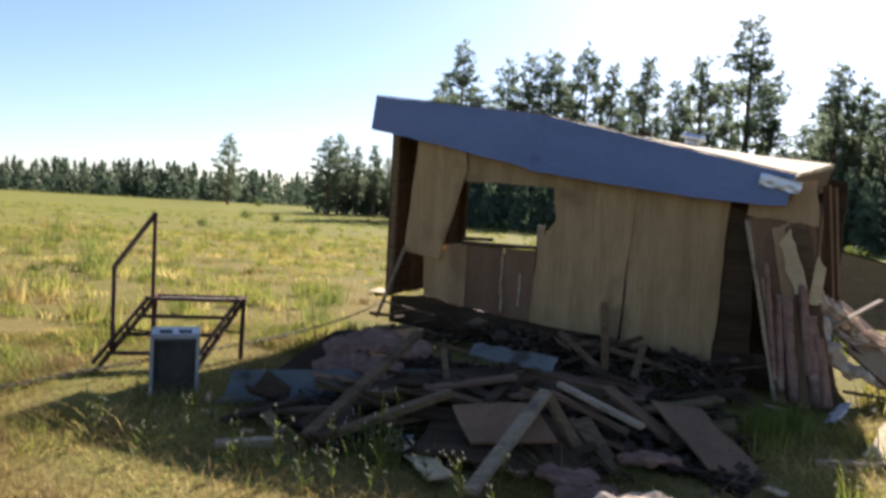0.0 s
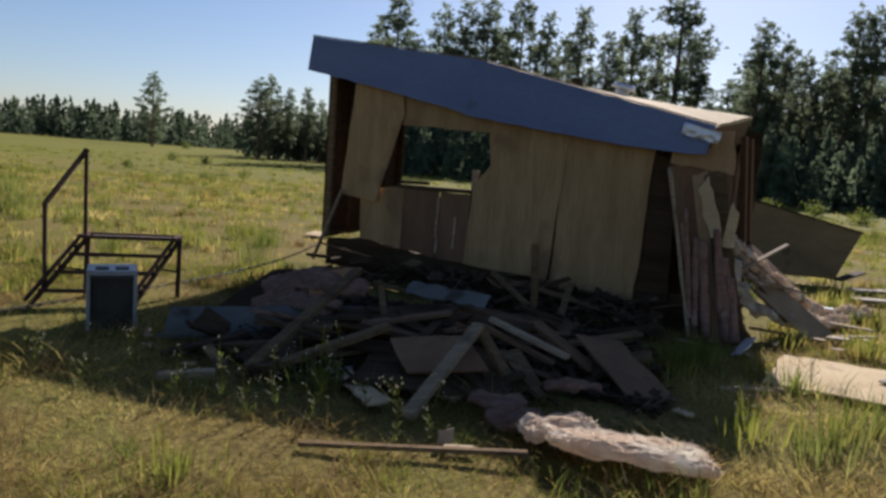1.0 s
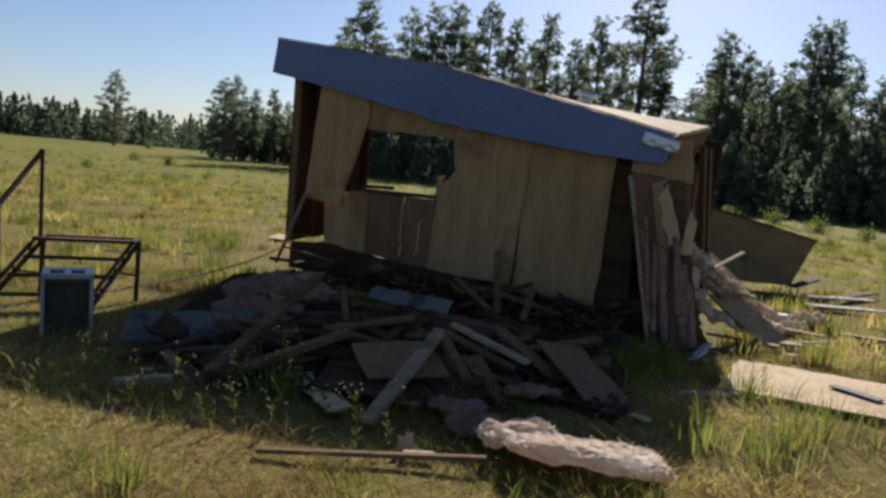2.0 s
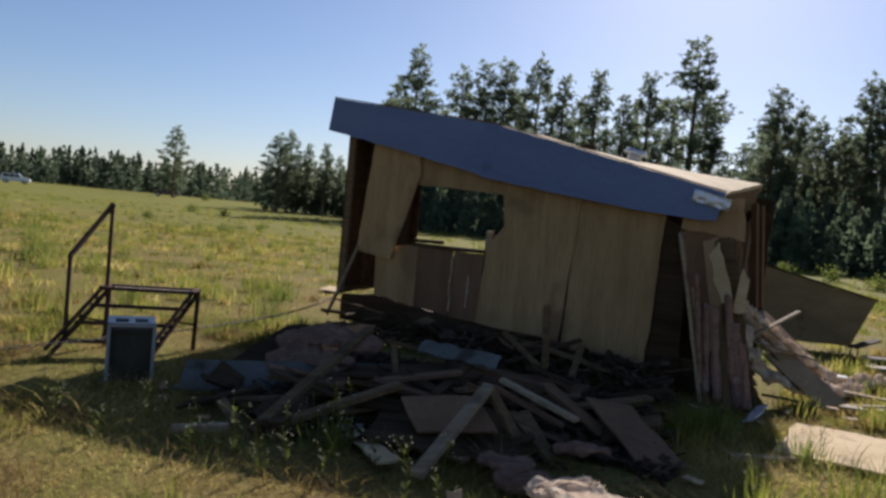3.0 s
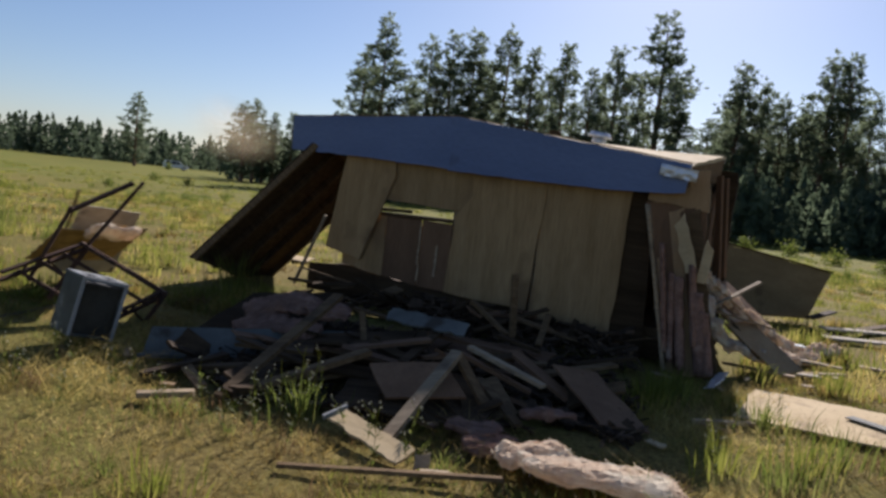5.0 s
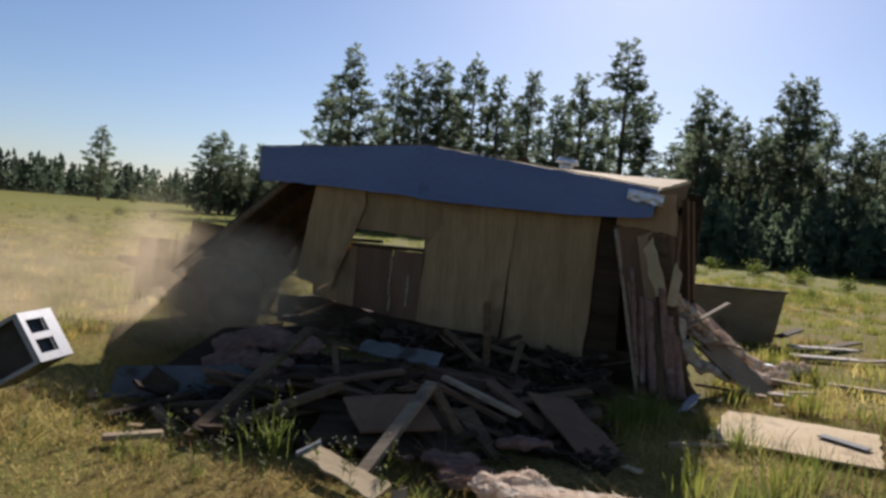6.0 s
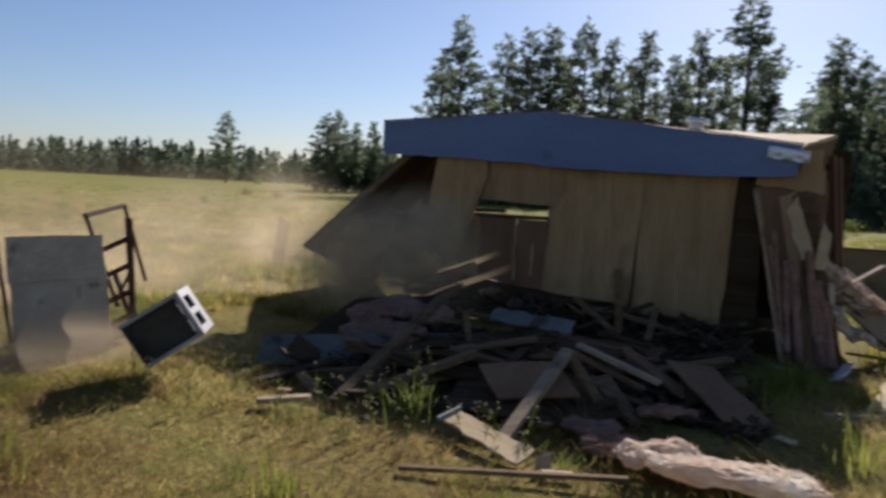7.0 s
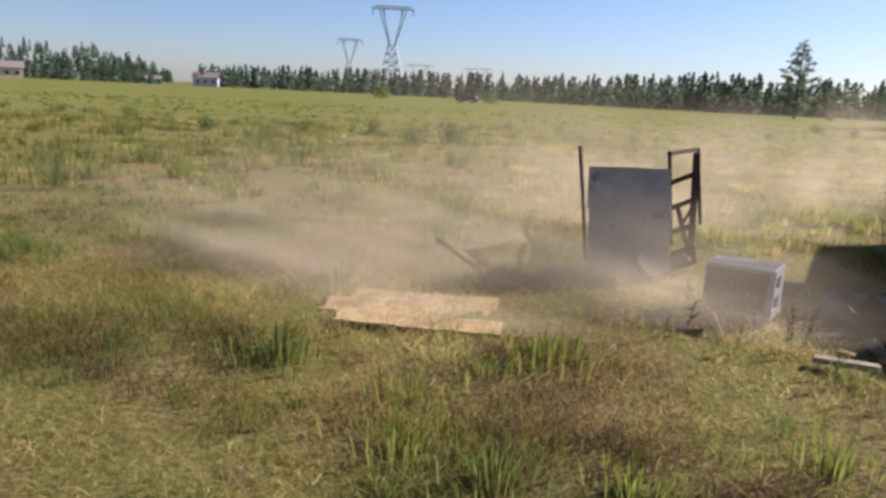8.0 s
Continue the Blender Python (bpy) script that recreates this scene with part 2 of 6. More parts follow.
def part(name, bm, material, parent, label="", smooth=False, m=None):
    return finish(name, bm, material, parent, label, smooth, m)


def thing(name, label, category, m=None, group="", kind=""):
    ob = new(name)
    ob.empty_display_size = 0.2
    if m is not None:
        ob.matrix_basis = m
    return tagged(ob, label, category, group, kind)


def box(bm, size, m=None, bevel=0.0):
    made = bmesh.ops.create_cube(bm, size=1.0, matrix=(m or Matrix()) @ Matrix.Diagonal((*size, 1)))
    if bevel:
        edges = list({e for v in made["verts"] for e in v.link_edges})
        bmesh.ops.bevel(bm, geom=edges, offset=bevel, segments=1, affect="EDGES")
    return bm


def bar(bm, a, b, w, h=None, bevel=0.0, twist=0.0):
    """A straight bar of section w by h from a to b."""
    a, b = Vector(a), Vector(b)
    d = b - a
    m = Matrix.Translation((a + b) / 2) @ d.to_track_quat("X", "Z").to_matrix().to_4x4() @ pose(0, 0, 0, twist)
    return box(bm, (d.length, w, h or w), m, bevel)


def slab(bm, outline, thick, m=None):
    """A flat piece: an outline in x and z, pushed back by thick along y."""
    m = m or Matrix()
    front = [bm.verts.new(m @ Vector((x, 0, z))) for x, z in outline]
    back = [bm.verts.new(m @ Vector((x, thick, z))) for x, z in outline]
    bm.faces.new(front)
    bm.faces.new(back[::-1])
    for k in range(len(outline)):
        j = (k + 1) % len(outline)
        bm.faces.new((front[j], front[k], back[k], back[j]))
    return bm


def torn(points, seed, amount=0.03, step=0.09, edges=None):
    """An outline with splintered edges: those named are broken up."""
    r, out = random.Random(seed), []
    for k, (a, b) in enumerate(zip(points, points[1:] + points[:1])):
        out.append(a)
        if edges is None or k in edges:
            d = math.dist(a, b)
            for i in range(1, max(2, int(d / step))):
                f = i / max(2, int(d / step))
                out.append((a[0] + f * (b[0] - a[0]) + r.uniform(-amount, amount), a[1] + f * (b[1] - a[1]) + r.uniform(-amount, amount)))
    return out


def lump(bm, size, seed, rough=0.25, cuts=14, freq=3.0, m=None):
    """A torn batt of fibre: a rounded block, sagging and frayed by noise at three scales."""
    m = m or Matrix()
    made = bmesh.ops.create_cube(bm, size=1.0)
    bmesh.ops.subdivide_edges(bm, edges=list({e for v in made["verts"] for e in v.link_edges}), cuts=cuts, use_grid_fill=True)
    off = Vector((seed * 7.3, seed * 3.1, seed * 5.7))
    thin = min(size)
    for v in bm.verts:
        p = v.co * 2
        q = p / max((abs(p.x) ** 4 + abs(p.y) ** 4 + abs(p.z) ** 4) ** 0.25, 1e-3)
        w = Vector((q.x * size[0] / 2, q.y * size[1] / 2, q.z * size[2] / 2))
        edge = 1 + 0.22 * noise.noise(Vector((w.x, w.y, w.z)) * 4 + off)
        w.x, w.y = w.x * edge, w.y * (1 + 0.25 * noise.noise(w * 3.3 + off * 2))
        d = 0.9 * noise.noise(w * freq * 2 + off) + 0.55 * noise.noise(Vector((w.x * 0.6, w.y * 2, w.z)) * freq * 6 + off) + 0.35 * noise.noise(Vector((w.x * 0.5, w.y * 2, w.z)) * freq * 14 + off)
        w += Vector((q.x * 0.3, q.y * 0.3, q.z)).normalized() * d * thin * rough * 1.6
        w.z += noise.noise(Vector((w.x, w.y, 0)) * 1.6 + off) * thin * 0.8
        v.co = m @ w
    return bm


def frayed(bm_source, count, seed, long=0.03):
    """Loose fibres standing off a batt's surface."""
    r = random.Random(seed)
    faces = list(bm_source.faces)
    vs, fs = [], []
    for _ in range(count):
        f = r.choice(faces)
        c = f.calc_center_median()
        n = (f.normal + Vector((r.gauss(0, 0.8), r.gauss(0, 0.8), r.gauss(0, 0.5)))).normalized()
        t = n.cross(Vector((r.gauss(0, 1), r.gauss(0, 1), r.gauss(0, 1)))).normalized()
        k, L, w = len(vs), long * r.uniform(0.4, 1.2), r.uniform(0.001, 0.004)
        vs += [c - t * w, c + t * w, c + n * L + t * L * r.uniform(-0.6, 0.6)]
        fs.append((k, k + 1, k + 2))
    return vs, fs


def raw(name, verts, faces, material, kind="", label="", category="", parent=None, smooth=False):
    me = bpy.data.meshes.new(name)
    me.from_pydata(verts.tolist() if isinstance(verts, np.ndarray) else verts, [], faces.tolist() if isinstance(faces, np.ndarray) else faces)
    me.materials.append(material)
    ob = new(name, me)
    if parent:
        ob.parent = parent
    return tagged(ob, label, category, "", kind)


def polar(az, d, z=0.0):
    return Vector((d * math.sin(radians(az)), d * math.cos(radians(az)), z))


# ---- the ground ----
def build_ground():
    """One sheet to the horizon, fine near the camera and coarse far off."""
    ring = [0, 1, 2, 3, 4, 5, 6, 7, 8, 10, 12, 14, 17, 20, 25, 32, 42, 60, 90, 140, 250, 500, 1200, 4500]
    seg, vs, fs = 144, [(0, 0, -0.02)], []
    for r in ring[1:]:
        for k in range(seg):
            a = 2 * math.pi * k / seg
            x, y = r * math.sin(a), r * math.cos(a)
            z = 0.05 * noise.noise(Vector((x * 0.5, y * 0.5, 0))) + 0.03 * noise.noise(Vector((x * 1.4, y * 1.4, 3))) if r < 60 else 0
            vs.append((x, y, z - 0.03))
    for k in range(seg):
        fs.append((0, 1 + k, 1 + (k + 1) % seg))
    for i in range(len(ring) - 2):
        for k in range(seg):
            a, b = 1 + i * seg + k, 1 + i * seg + (k + 1) % seg
            fs.append((a, a + seg, b + seg, b))
    ob = raw("ground", vs, fs, M_MEADOW, "structure", "dry grassy meadow reaching the tree line", "ground")
    for p in ob.data.polygons:
        p.use_smooth = True


def blades(name, count, seed, near, far, high, wide, material, label, az=(-92, 46), clump=0, keep=None, bend=(0.1, 0.75)):
    """Grass blades scattered over a sector: bent, tapering strips."""
    r = np.random.RandomState(seed)
    if clump:
        n = count // clump
        a0, d0 = np.radians(r.uniform(*az, n)), np.sqrt(r.uniform(near**2, far**2, n))
        a, d = np.repeat(a0, clump), np.repeat(d0, clump)
        spread = np.repeat(r.uniform(0.05, 0.2, n), clump)
        x, y = d * np.sin(a) + r.normal(0, 1, n * clump) * spread, d * np.cos(a) + r.normal(0, 1, n * clump) * spread
        size = np.repeat(r.uniform(0.55, 1.3, n), clump)
    else:
        a, d = np.radians(r.uniform(*az, count)), r.uniform(near, far, count)
        x, y, size = d * np.sin(a), d * np.cos(a), np.ones(count)
    if keep is not None:
        ok = keep(x, y)
        x, y, size = x[ok], y[ok], size[ok]
    n = len(x)
    patch = 0.75 + 0.35 * np.sin(x * 1.7 + np.sin(y * 1.3) * 1.5) * np.sin(y * 1.9 + np.sin(x * 0.9) * 2)
    h = high * size * patch * r.uniform(0.4, 1.2, n)
    w = wide * r.uniform(0.6, 1.3, n)
    turn, lean = r.uniform(0, 2 * np.pi, n), r.uniform(*bend, n)
    ux, uy = np.cos(turn), np.sin(turn)
    la = r.uniform(0, 2 * np.pi, n)
    lx, ly = np.cos(la) * lean * h, np.sin(la) * lean * h
    base = np.stack([x, y, np.full(n, -0.04)], 1)
    side = np.stack([ux * w, uy * w, np.zeros(n)], 1)
    mid = base + np.stack([lx * 0.35, ly * 0.35, h * 0.6], 1)
    tip = base + np.stack([lx, ly, h], 1)
    v = np.stack([base - side, base + side, mid + side * 0.7, mid - side * 0.7, tip], 1).reshape(-1, 3)
    k = np.arange(n)[:, None] * 5
    faces = [tuple(q) for q in (k + [0, 1, 2, 3]).tolist()] + [tuple(q) for q in (k + [3, 2, 4]).tolist()]
    raw(name, v, faces, material, "stuff", label, "grass")


def clear_of_shed(x, y):
    """Not under the shed, nor in the middle of the heap."""
    s, t = -0.861 * (x - 2.95) + 0.509 * (y - 7.3), 0.509 * (x - 2.95) + 0.861 * (y - 7.3)
    shed = (s > -0.3) & (s < 5.6) & (t > -0.9) & (t < 2.6)
    heap = (x > -1.7) & (x < 1.75 + 0.3 * np.sin(y * 3)) & (y > 4.7 + 0.25 * np.sin(x * 4)) & (y < 8.6) & (t < 0.3)
    return ~(shed | heap)


def patchy(low, scale, seed):
    """Clear of the shed, and only where a slow ripple over the meadow runs high."""
    def keep(x, y):
        v = np.sin(x * scale + seed + 1.3 * np.sin(y * scale * 0.8)) + np.sin(y * scale * 1.2 + 2 * seed + 1.1 * np.sin(x * scale * 0.7)) + 0.7 * np.sin((x + y) * scale * 2.3 + seed)
        return clear_of_shed(x, y) & (v > low + 1.1 * ((x > 1.4) & (y < 7.5)))
    return keep


def brown_zone(x, y):
    """Dead growth in front of the steps and thinly elsewhere."""
    return clear_of_shed(x, y) & ((((x + 2.7) / 0.9) ** 2 + ((y - 2.9) / 0.75) ** 2 < 1 + 0.3 * np.sin(x * 7 + y * 5)) | (np.sin(x * 2.1 + 1) * np.sin(y * 1.7) > 0.86))


build_ground()
blades("dry_grass", 150000, 1, 1.5, 9.5, 0.075, 0.0034, M_STRAW, "short trampled straw-coloured grass on the meadow", clump=34, keep=clear_of_shed, bend=(0.6, 2.4))
blades("green_grass", 120000, 2, 1.5, 10, 0.12, 0.0034, M_GRASS, "short yellow-green grass on the meadow", clump=40, keep=patchy(-0.2, 1.5, 2.0), bend=(0.2, 1.2))
blades("lush_grass", 60000, 12, 1.5, 9, 0.19, 0.0034, M_WEED, "longer green grass in loose patches", clump=70, keep=patchy(0.9, 2.2, 5.0), bend=(0.2, 1.0))
blades("meadow_grass", 90000, 3, 8, 34, 0.26, 0.009, M_GRASS, "knee-high yellow-green grass across the meadow", clump=30, keep=clear_of_shed)
blades("meadow_straw", 70000, 4, 8, 34, 0.16, 0.009, M_STRAW, "dry straw-coloured grass across the meadow", clump=30, keep=clear_of_shed)
blades("tall_meadow_grass", 45000, 11, 9, 40, 0.42, 0.008, M_WEED, "tall green grass in bands across the meadow", clump=60, keep=patchy(0.7, 0.45, 1.0))
blades("far_grass", 50000, 5, 30, 80, 0.2, 0.02, M_GRASS, "far yellow-green meadow grass", clump=20)
blades("long_straw", 26000, 8, 1.8, 7.5, 0.22, 0.0024, M_STRAW, "long bent straw stalks lying over the grass", clump=24, keep=clear_of_shed, bend=(0.9, 2.6))
blades("brown_grass", 60000, 9, 1.8, 9.0, 0.13, 0.0036, M_BROWNWEED, "dead brown grass in patches", clump=60, keep=brown_zone, bend=(0.3, 1.5))
blades("dead_weeds", 9000, 6, 2.6, 7.5, 0.17, 0.003, M_BROWNWEED, "brown dead weeds among the grass", clump=60, keep=clear_of_shed)


# ---- trees ----
def pine_meshes(seed, high, spread, bare=0.12, clumps=900):
    """Trunk and crown of a pine: tapered trunk with limbs, and a crown of many needle sprays with gaps."""
    r = random.Random(seed)
    bm = bmesh.new()
    seg = 8
    rings = []
    lean = Vector((r.uniform(-0.02, 0.02), r.uniform(-0.02, 0.02)))
    for i in range(9):
        z = high * 0.97 * i / 8
        rad = 0.017 * high * (1 - i / 8.4) + 0.02
        rings.append([bm.verts.new((rad * math.cos(2 * math.pi * k / seg) + lean.x * z, rad * math.sin(2 * math.pi * k / seg) + lean.y * z, z - 0.1)) for k in range(seg)])
    for a, b in zip(rings, rings[1:]):
        for k in range(seg):
            bm.faces.new((a[k], a[(k + 1) % seg], b[(k + 1) % seg], b[k]))
    tips = []
    limbs = 74
    for i in range(limbs):
        f = bare + (1 - bare) * (i + r.random()) / limbs
        z = high * f
        prof = math.sin(min(1.0, (1.03 - f) / 0.55) * math.pi / 2) * (0.55 + 0.45 * min(1, (f - bare) / 0.2))
        reach = spread * prof * r.uniform(0.45, 1.1) + 0.25
        a = i * 2.4 + r.uniform(-0.5, 0.5)
        rise = r.uniform(-0.2, 0.55) * reach
        p = Vector((lean.x * z, lean.y * z, z))
        q = p + Vector((math.cos(a) * reach, math.sin(a) * reach, rise))
        bar(bm, p, q, 0.05 * (1.15 - f) + 0.015)
        tips.append((p, q, reach))
    trunk = bpy.data.meshes.new("trunk")
    bm.to_mesh(trunk)
    bm.free()
    trunk.materials.append(M_BARK)
    vs, fs = [], []
    total = sum(t[2] for t in tips)
    for p, q, reach in tips:
        for _ in range(max(3, int(clumps * reach / total))):
            f = 0.25 + 0.8 * r.random() ** 0.7
            c = p.lerp(q, min(f, 1.05)) + Vector((r.gauss(0, 0.18), r.gauss(0, 0.18), r.gauss(0.05, 0.2)))
            size = r.uniform(0.13, 0.27)
            for _ in range(10):
                d = Vector((r.gauss(0, 1), r.gauss(0, 1), r.gauss(0.35, 0.8))).normalized()
                s = d.cross(Vector((r.gauss(0, 1), r.gauss(0, 1), r.gauss(0, 1)))).normalized() * size * 0.24
                a, b = c + d * 0.03, c + d * size * r.uniform(0.8, 1.5)
                k = len(vs)
                vs += [a - s * 0.9, a + s * 0.9, b]
                fs.append((k, k + 1, k + 2))
    crown = bpy.data.meshes.new("crown")
    crown.from_pydata(vs, [], fs)
    crown.materials.append(M_NEEDLE)
    return trunk, crown


def build_pines():
    kinds = [pine_meshes(11, 14.0, 2.0, 0.12, 1900), pine_meshes(12, 14.0, 2.3, 0.08, 2000), pine_meshes(13, 14.0, 1.6, 0.2, 1700), pine_meshes(14, 14.0, 2.1, 0.3, 1600), pine_meshes(15, 14.0, 1.45, 0.1, 1600)]
    # heading, distance, height, kind, relative width
    front = [
        (-6.1, 63, 12.2, 1, 1.0), (-4.7, 60, 14.4, 0, 1.1), (-2.2, 64, 10.5, 2, 1.0), (-1.1, 61, 13.5, 1, 0.95), (0.5, 60, 13.7, 0, 0.95), (2.1, 62, 14.6, 2, 1.1),
        (3.4, 66, 12.6, 3, 1.0), (4.7, 61, 14.7, 3, 1.0), (6.8, 60, 13.1, 4, 1.1), (8.2, 66, 12.6, 1, 0.8), (9.3, 61, 14.0, 2, 1.0), (11.3, 62, 12.4, 4, 1.0),
        (12.3, 66, 12.5, 0, 0.7), (13.4, 60, 13.8, 2, 1.0), (15.1, 65, 12.0, 1, 0.8), (16.6, 59, 16.1, 0, 1.2), (18.3, 60, 10.0, 3, 1.1), (22.2, 58, 12.6, 2, 1.15),
        (23.9, 58, 11.3, 3, 0.9), (25.4, 60, 10.6, 3, 1.0), (26.5, 60, 10.3, 2, 1.0), (28.0, 57, 13.0, 3, 1.1), (29.3, 56, 12.8, 0, 0.9), (30.9, 58, 10.8, 1, 0.9),
        (32.5, 57, 9.5, 2, 1.0), (34.0, 56, 9.2, 1, 1.0), (36.0, 55, 11.0, 0, 1.0), (38.5, 56, 12.0, 1, 1.0), (41.0, 58, 11.0, 2, 1.0),
        (-22.3, 148, 13.6, 1, 1.25), (-14.8, 92, 9.6, 1, 1.5), (-14.0, 95, 10.2, 0, 1.3), (-12.5, 96, 9.0, 4, 1.2), (-11.2, 94, 9.2, 2, 1.1), (-10.2, 97, 8.0, 1, 1.0), (-13.3, 98, 7.5, 1, 1.2),
    ]
    r = random.Random(5)
    for k in range(34):
        front.append((r.uniform(18, 44), r.uniform(62, 82), r.uniform(7, 11.5), r.choice((0, 1, 1, 4)), r.uniform(1.0, 1.4)))
    for k in range(16):
        front.append((r.uniform(-7, 17), r.uniform(66, 80), r.uniform(7, 11), r.choice((0, 1, 4)), r.uniform(1.0, 1.3)))
    for az, d, h, kind, width in front:
        if d < 90:
            d, h = d * 1.4, h * 1.4
        p = polar(az, d)
        s = h / 14.0
        tree = thing("pine_tree", "tall dark green pine with an uneven crown at the meadow's edge", "tree",
                     Matrix.Translation(p) @ pose(0, 0, 0, 0, 0, r.uniform(0, 360)), "pines at the meadow's edge")
        for name, me in zip(("trunk", "crown"), kinds[kind]):
            ob = new(name, me)
            ob.parent = tree
            ob.scale = (s * width, s * width, s)


def build_far_woods():
    """The far edge of the forest: hundreds of small conifers in one mesh."""
    r, vs, fs = random.Random(9), [], []

    def tree(az, d, h, z0=0.0):
        p = polar(az, d, z0)
        w = h * r.uniform(0.16, 0.27)
        blunt = r.uniform(0.45, 0.95)
        for _ in range(70):
            f = r.random() ** 0.85
            rr = w * (1.02 - f) ** blunt * math.sqrt(r.random())
            a = r.uniform(0, 6.28)
            c = p + Vector((math.cos(a) * rr, math.sin(a) * rr, h * (0.03 + 0.94 * f)))
            e = Vector((r.gauss(0, 1), r.gauss(0, 1), 0)).normalized() * h * r.uniform(0.04, 0.10) * (1.15 - 0.75 * f)
            up = Vector((r.gauss(0, 0.3), r.gauss(0, 0.3), 1)) * h * r.uniform(0.03, 0.07)
            k = len(vs)
            vs.extend([c - e - up * 0.5, c + e - up * 0.7, c + e * 0.5 + up, c - e * 0.4 + up * 0.8])
            fs.append((k, k + 1, k + 2, k + 3))
        k = len(vs)
        t = h * 0.012 + 0.03
        vs.extend([p + Vector((-t, 0, 0)), p + Vector((t, 0, 0)), p + Vector((0, 0, h))])
        fs.append((k, k + 1, k + 2))

    tops = ((-95, 4.6, 330), (-66, 3.6, 330), (-60, 4.0, 320), (-52, 4.2, 300), (-45, 4.3, 270), (-38, 4.6, 240), (-30, 5.3, 215), (-26, 5.6, 205), (-20, 5.2, 210), (-8, 5.4, 210))
    az = -95.0
    while az < -8:
        at = [t[0] for t in tops]
        h100, d = np.interp(az, at, [t[1] for t in tops]), np.interp(az, at, [t[2] for t in tops])
        if not -69.0 < az < -66.2:
            for row in range(3):
                dd = d * (1 + 0.07 * row) * r.uniform(0.97, 1.05)
                tree(az + r.uniform(-0.25, 0.25), dd, max(3, (h100 - 1.2) * dd / 100 * r.uniform(0.45, 1.12) + 0.6))
        az += r.uniform(0.16, 0.36)
    for _ in range(620):
        dd = r.uniform(70, 110)
        tree(r.uniform(-8.5, 46), dd, dd * r.uniform(0.04, 0.1))
    for _ in range(220):
        dd = r.uniform(58, 72)
        tree(r.uniform(17, 46), dd, r.uniform(2.0, 6.5))
    for _ in range(90):
        tree(r.uniform(-8, 18), r.uniform(62, 74), r.uniform(2.0, 6))
    for _ in range(40):
        tree(r.uniform(-15.5, -9.5), r.uniform(98, 112), r.uniform(4, 7.5))
    # wooded rise beyond the fields
    for _ in range(420):
        a = r.uniform(-96, -68)
        top = np.interp(a, (-96, -79, -73, -70, -68), (26, 24, 22, 12, 2))
        tree(a, r.uniform(620, 720), r.uniform(7, 12), top * r.uniform(0.2, 0.95) - 2)
    raw("far_woods", vs, fs, M_FARNEEDLE, "stuff", "far dark conifer woods along the horizon", "woods")


build_pines()
build_far_woods()


# ---- pylons and farm buildings far off ----
def build_pylon(p, turn, high, wide):
    py = thing("pylon", "grey steel lattice power pylon behind the far woods", "pylon", Matrix.Translation(p) @ pose(0, 0, 0, 0, 0, turn), "power pylons")
    waist, foot, t = high * 0.58, wide * 0.34, 0.012 * high
    body, head, cross = bmesh.new(), bmesh.new(), bmesh.new()
    for sx in (-1, 1):
        for sy in (-1, 1):
            bar(body, (sx * foot, sy * foot, 0), (sx * wide * 0.09, sy * wide * 0.09, waist), t)
            bar(head, (sx * wide * 0.07, sy * 0.8, waist), (sx * wide * 0.33, sy * 0.8, high), t)
            bar(head, (sx * wide * 0.05, sy * 0.8, waist), (sx * wide * 0.24, sy * 0.8, high), t)
    for k in range(6):
        z1, z2 = waist * k / 6, waist * (k + 1) / 6
        for sy in (-1, 1):
            w1, w2 = foot + (wide * 0.09 - foot) * k / 6, foot + (wide * 0.09 - foot) * (k + 1) / 6
            bar(body, (-w1, sy * w1, z1), (w2, sy * w2, z2), t * 0.6)
            bar(body, (w1, sy * w1, z1), (-w2, sy * w2, z2), t * 0.6)
            bar(body, (w2, sy * w2, z2), (-w2, sy * w2, z2), t * 0.6)
    for sx in (-1, 1):
        for k in range(5):
            f1, f2 = k / 5, (k + 1) / 5
            bar(head, (sx * wide * (0.07 + 0.26 * f1), -0.8, waist + (high - waist) * f1), (sx * wide * (0.05 + 0.19 * f2), -0.8, waist + (high - waist) * f2), t * 0.5)
    for sy in (-0.8, 0.8):
        bar(cross, (-wide / 2, sy, high), (wide / 2, sy, high), t)
        bar(cross, (-wide / 2 * 0.8, sy, high + 1.1), (wide / 2 * 0.8, sy, high + 1.1), t)
        for k in range(10):
            bar(cross, (-wide / 2 + wide * k / 10, sy, high), (-wide / 2 + wide * (k + 0.5) / 10, sy, high + 1.1), t * 0.5)
    part("body", body, M_PYLON, py)
    part("head", head, M_PYLON, py)
    part("crossarm", cross, M_PYLON, py)
    for x in (-0.48, -0.2, 0.2, 0.48):
        bm = bmesh.new()
        bar(bm, (wide * x, 0, high), (wide * x, 0, high - 3), 0.3)
        part("insulator", bm, M_GLASS, py)


build_pylon(polar(-51.9, 350), 51.9, 38.6, 19.5)
build_pylon(polar(-55.1, 520), 55.1, 34.4, 17.5)
build_pylon(polar(-49.7, 1150), 35, 42, 46)
build_pylon(polar(-45.2, 1250), 35, 44, 52)


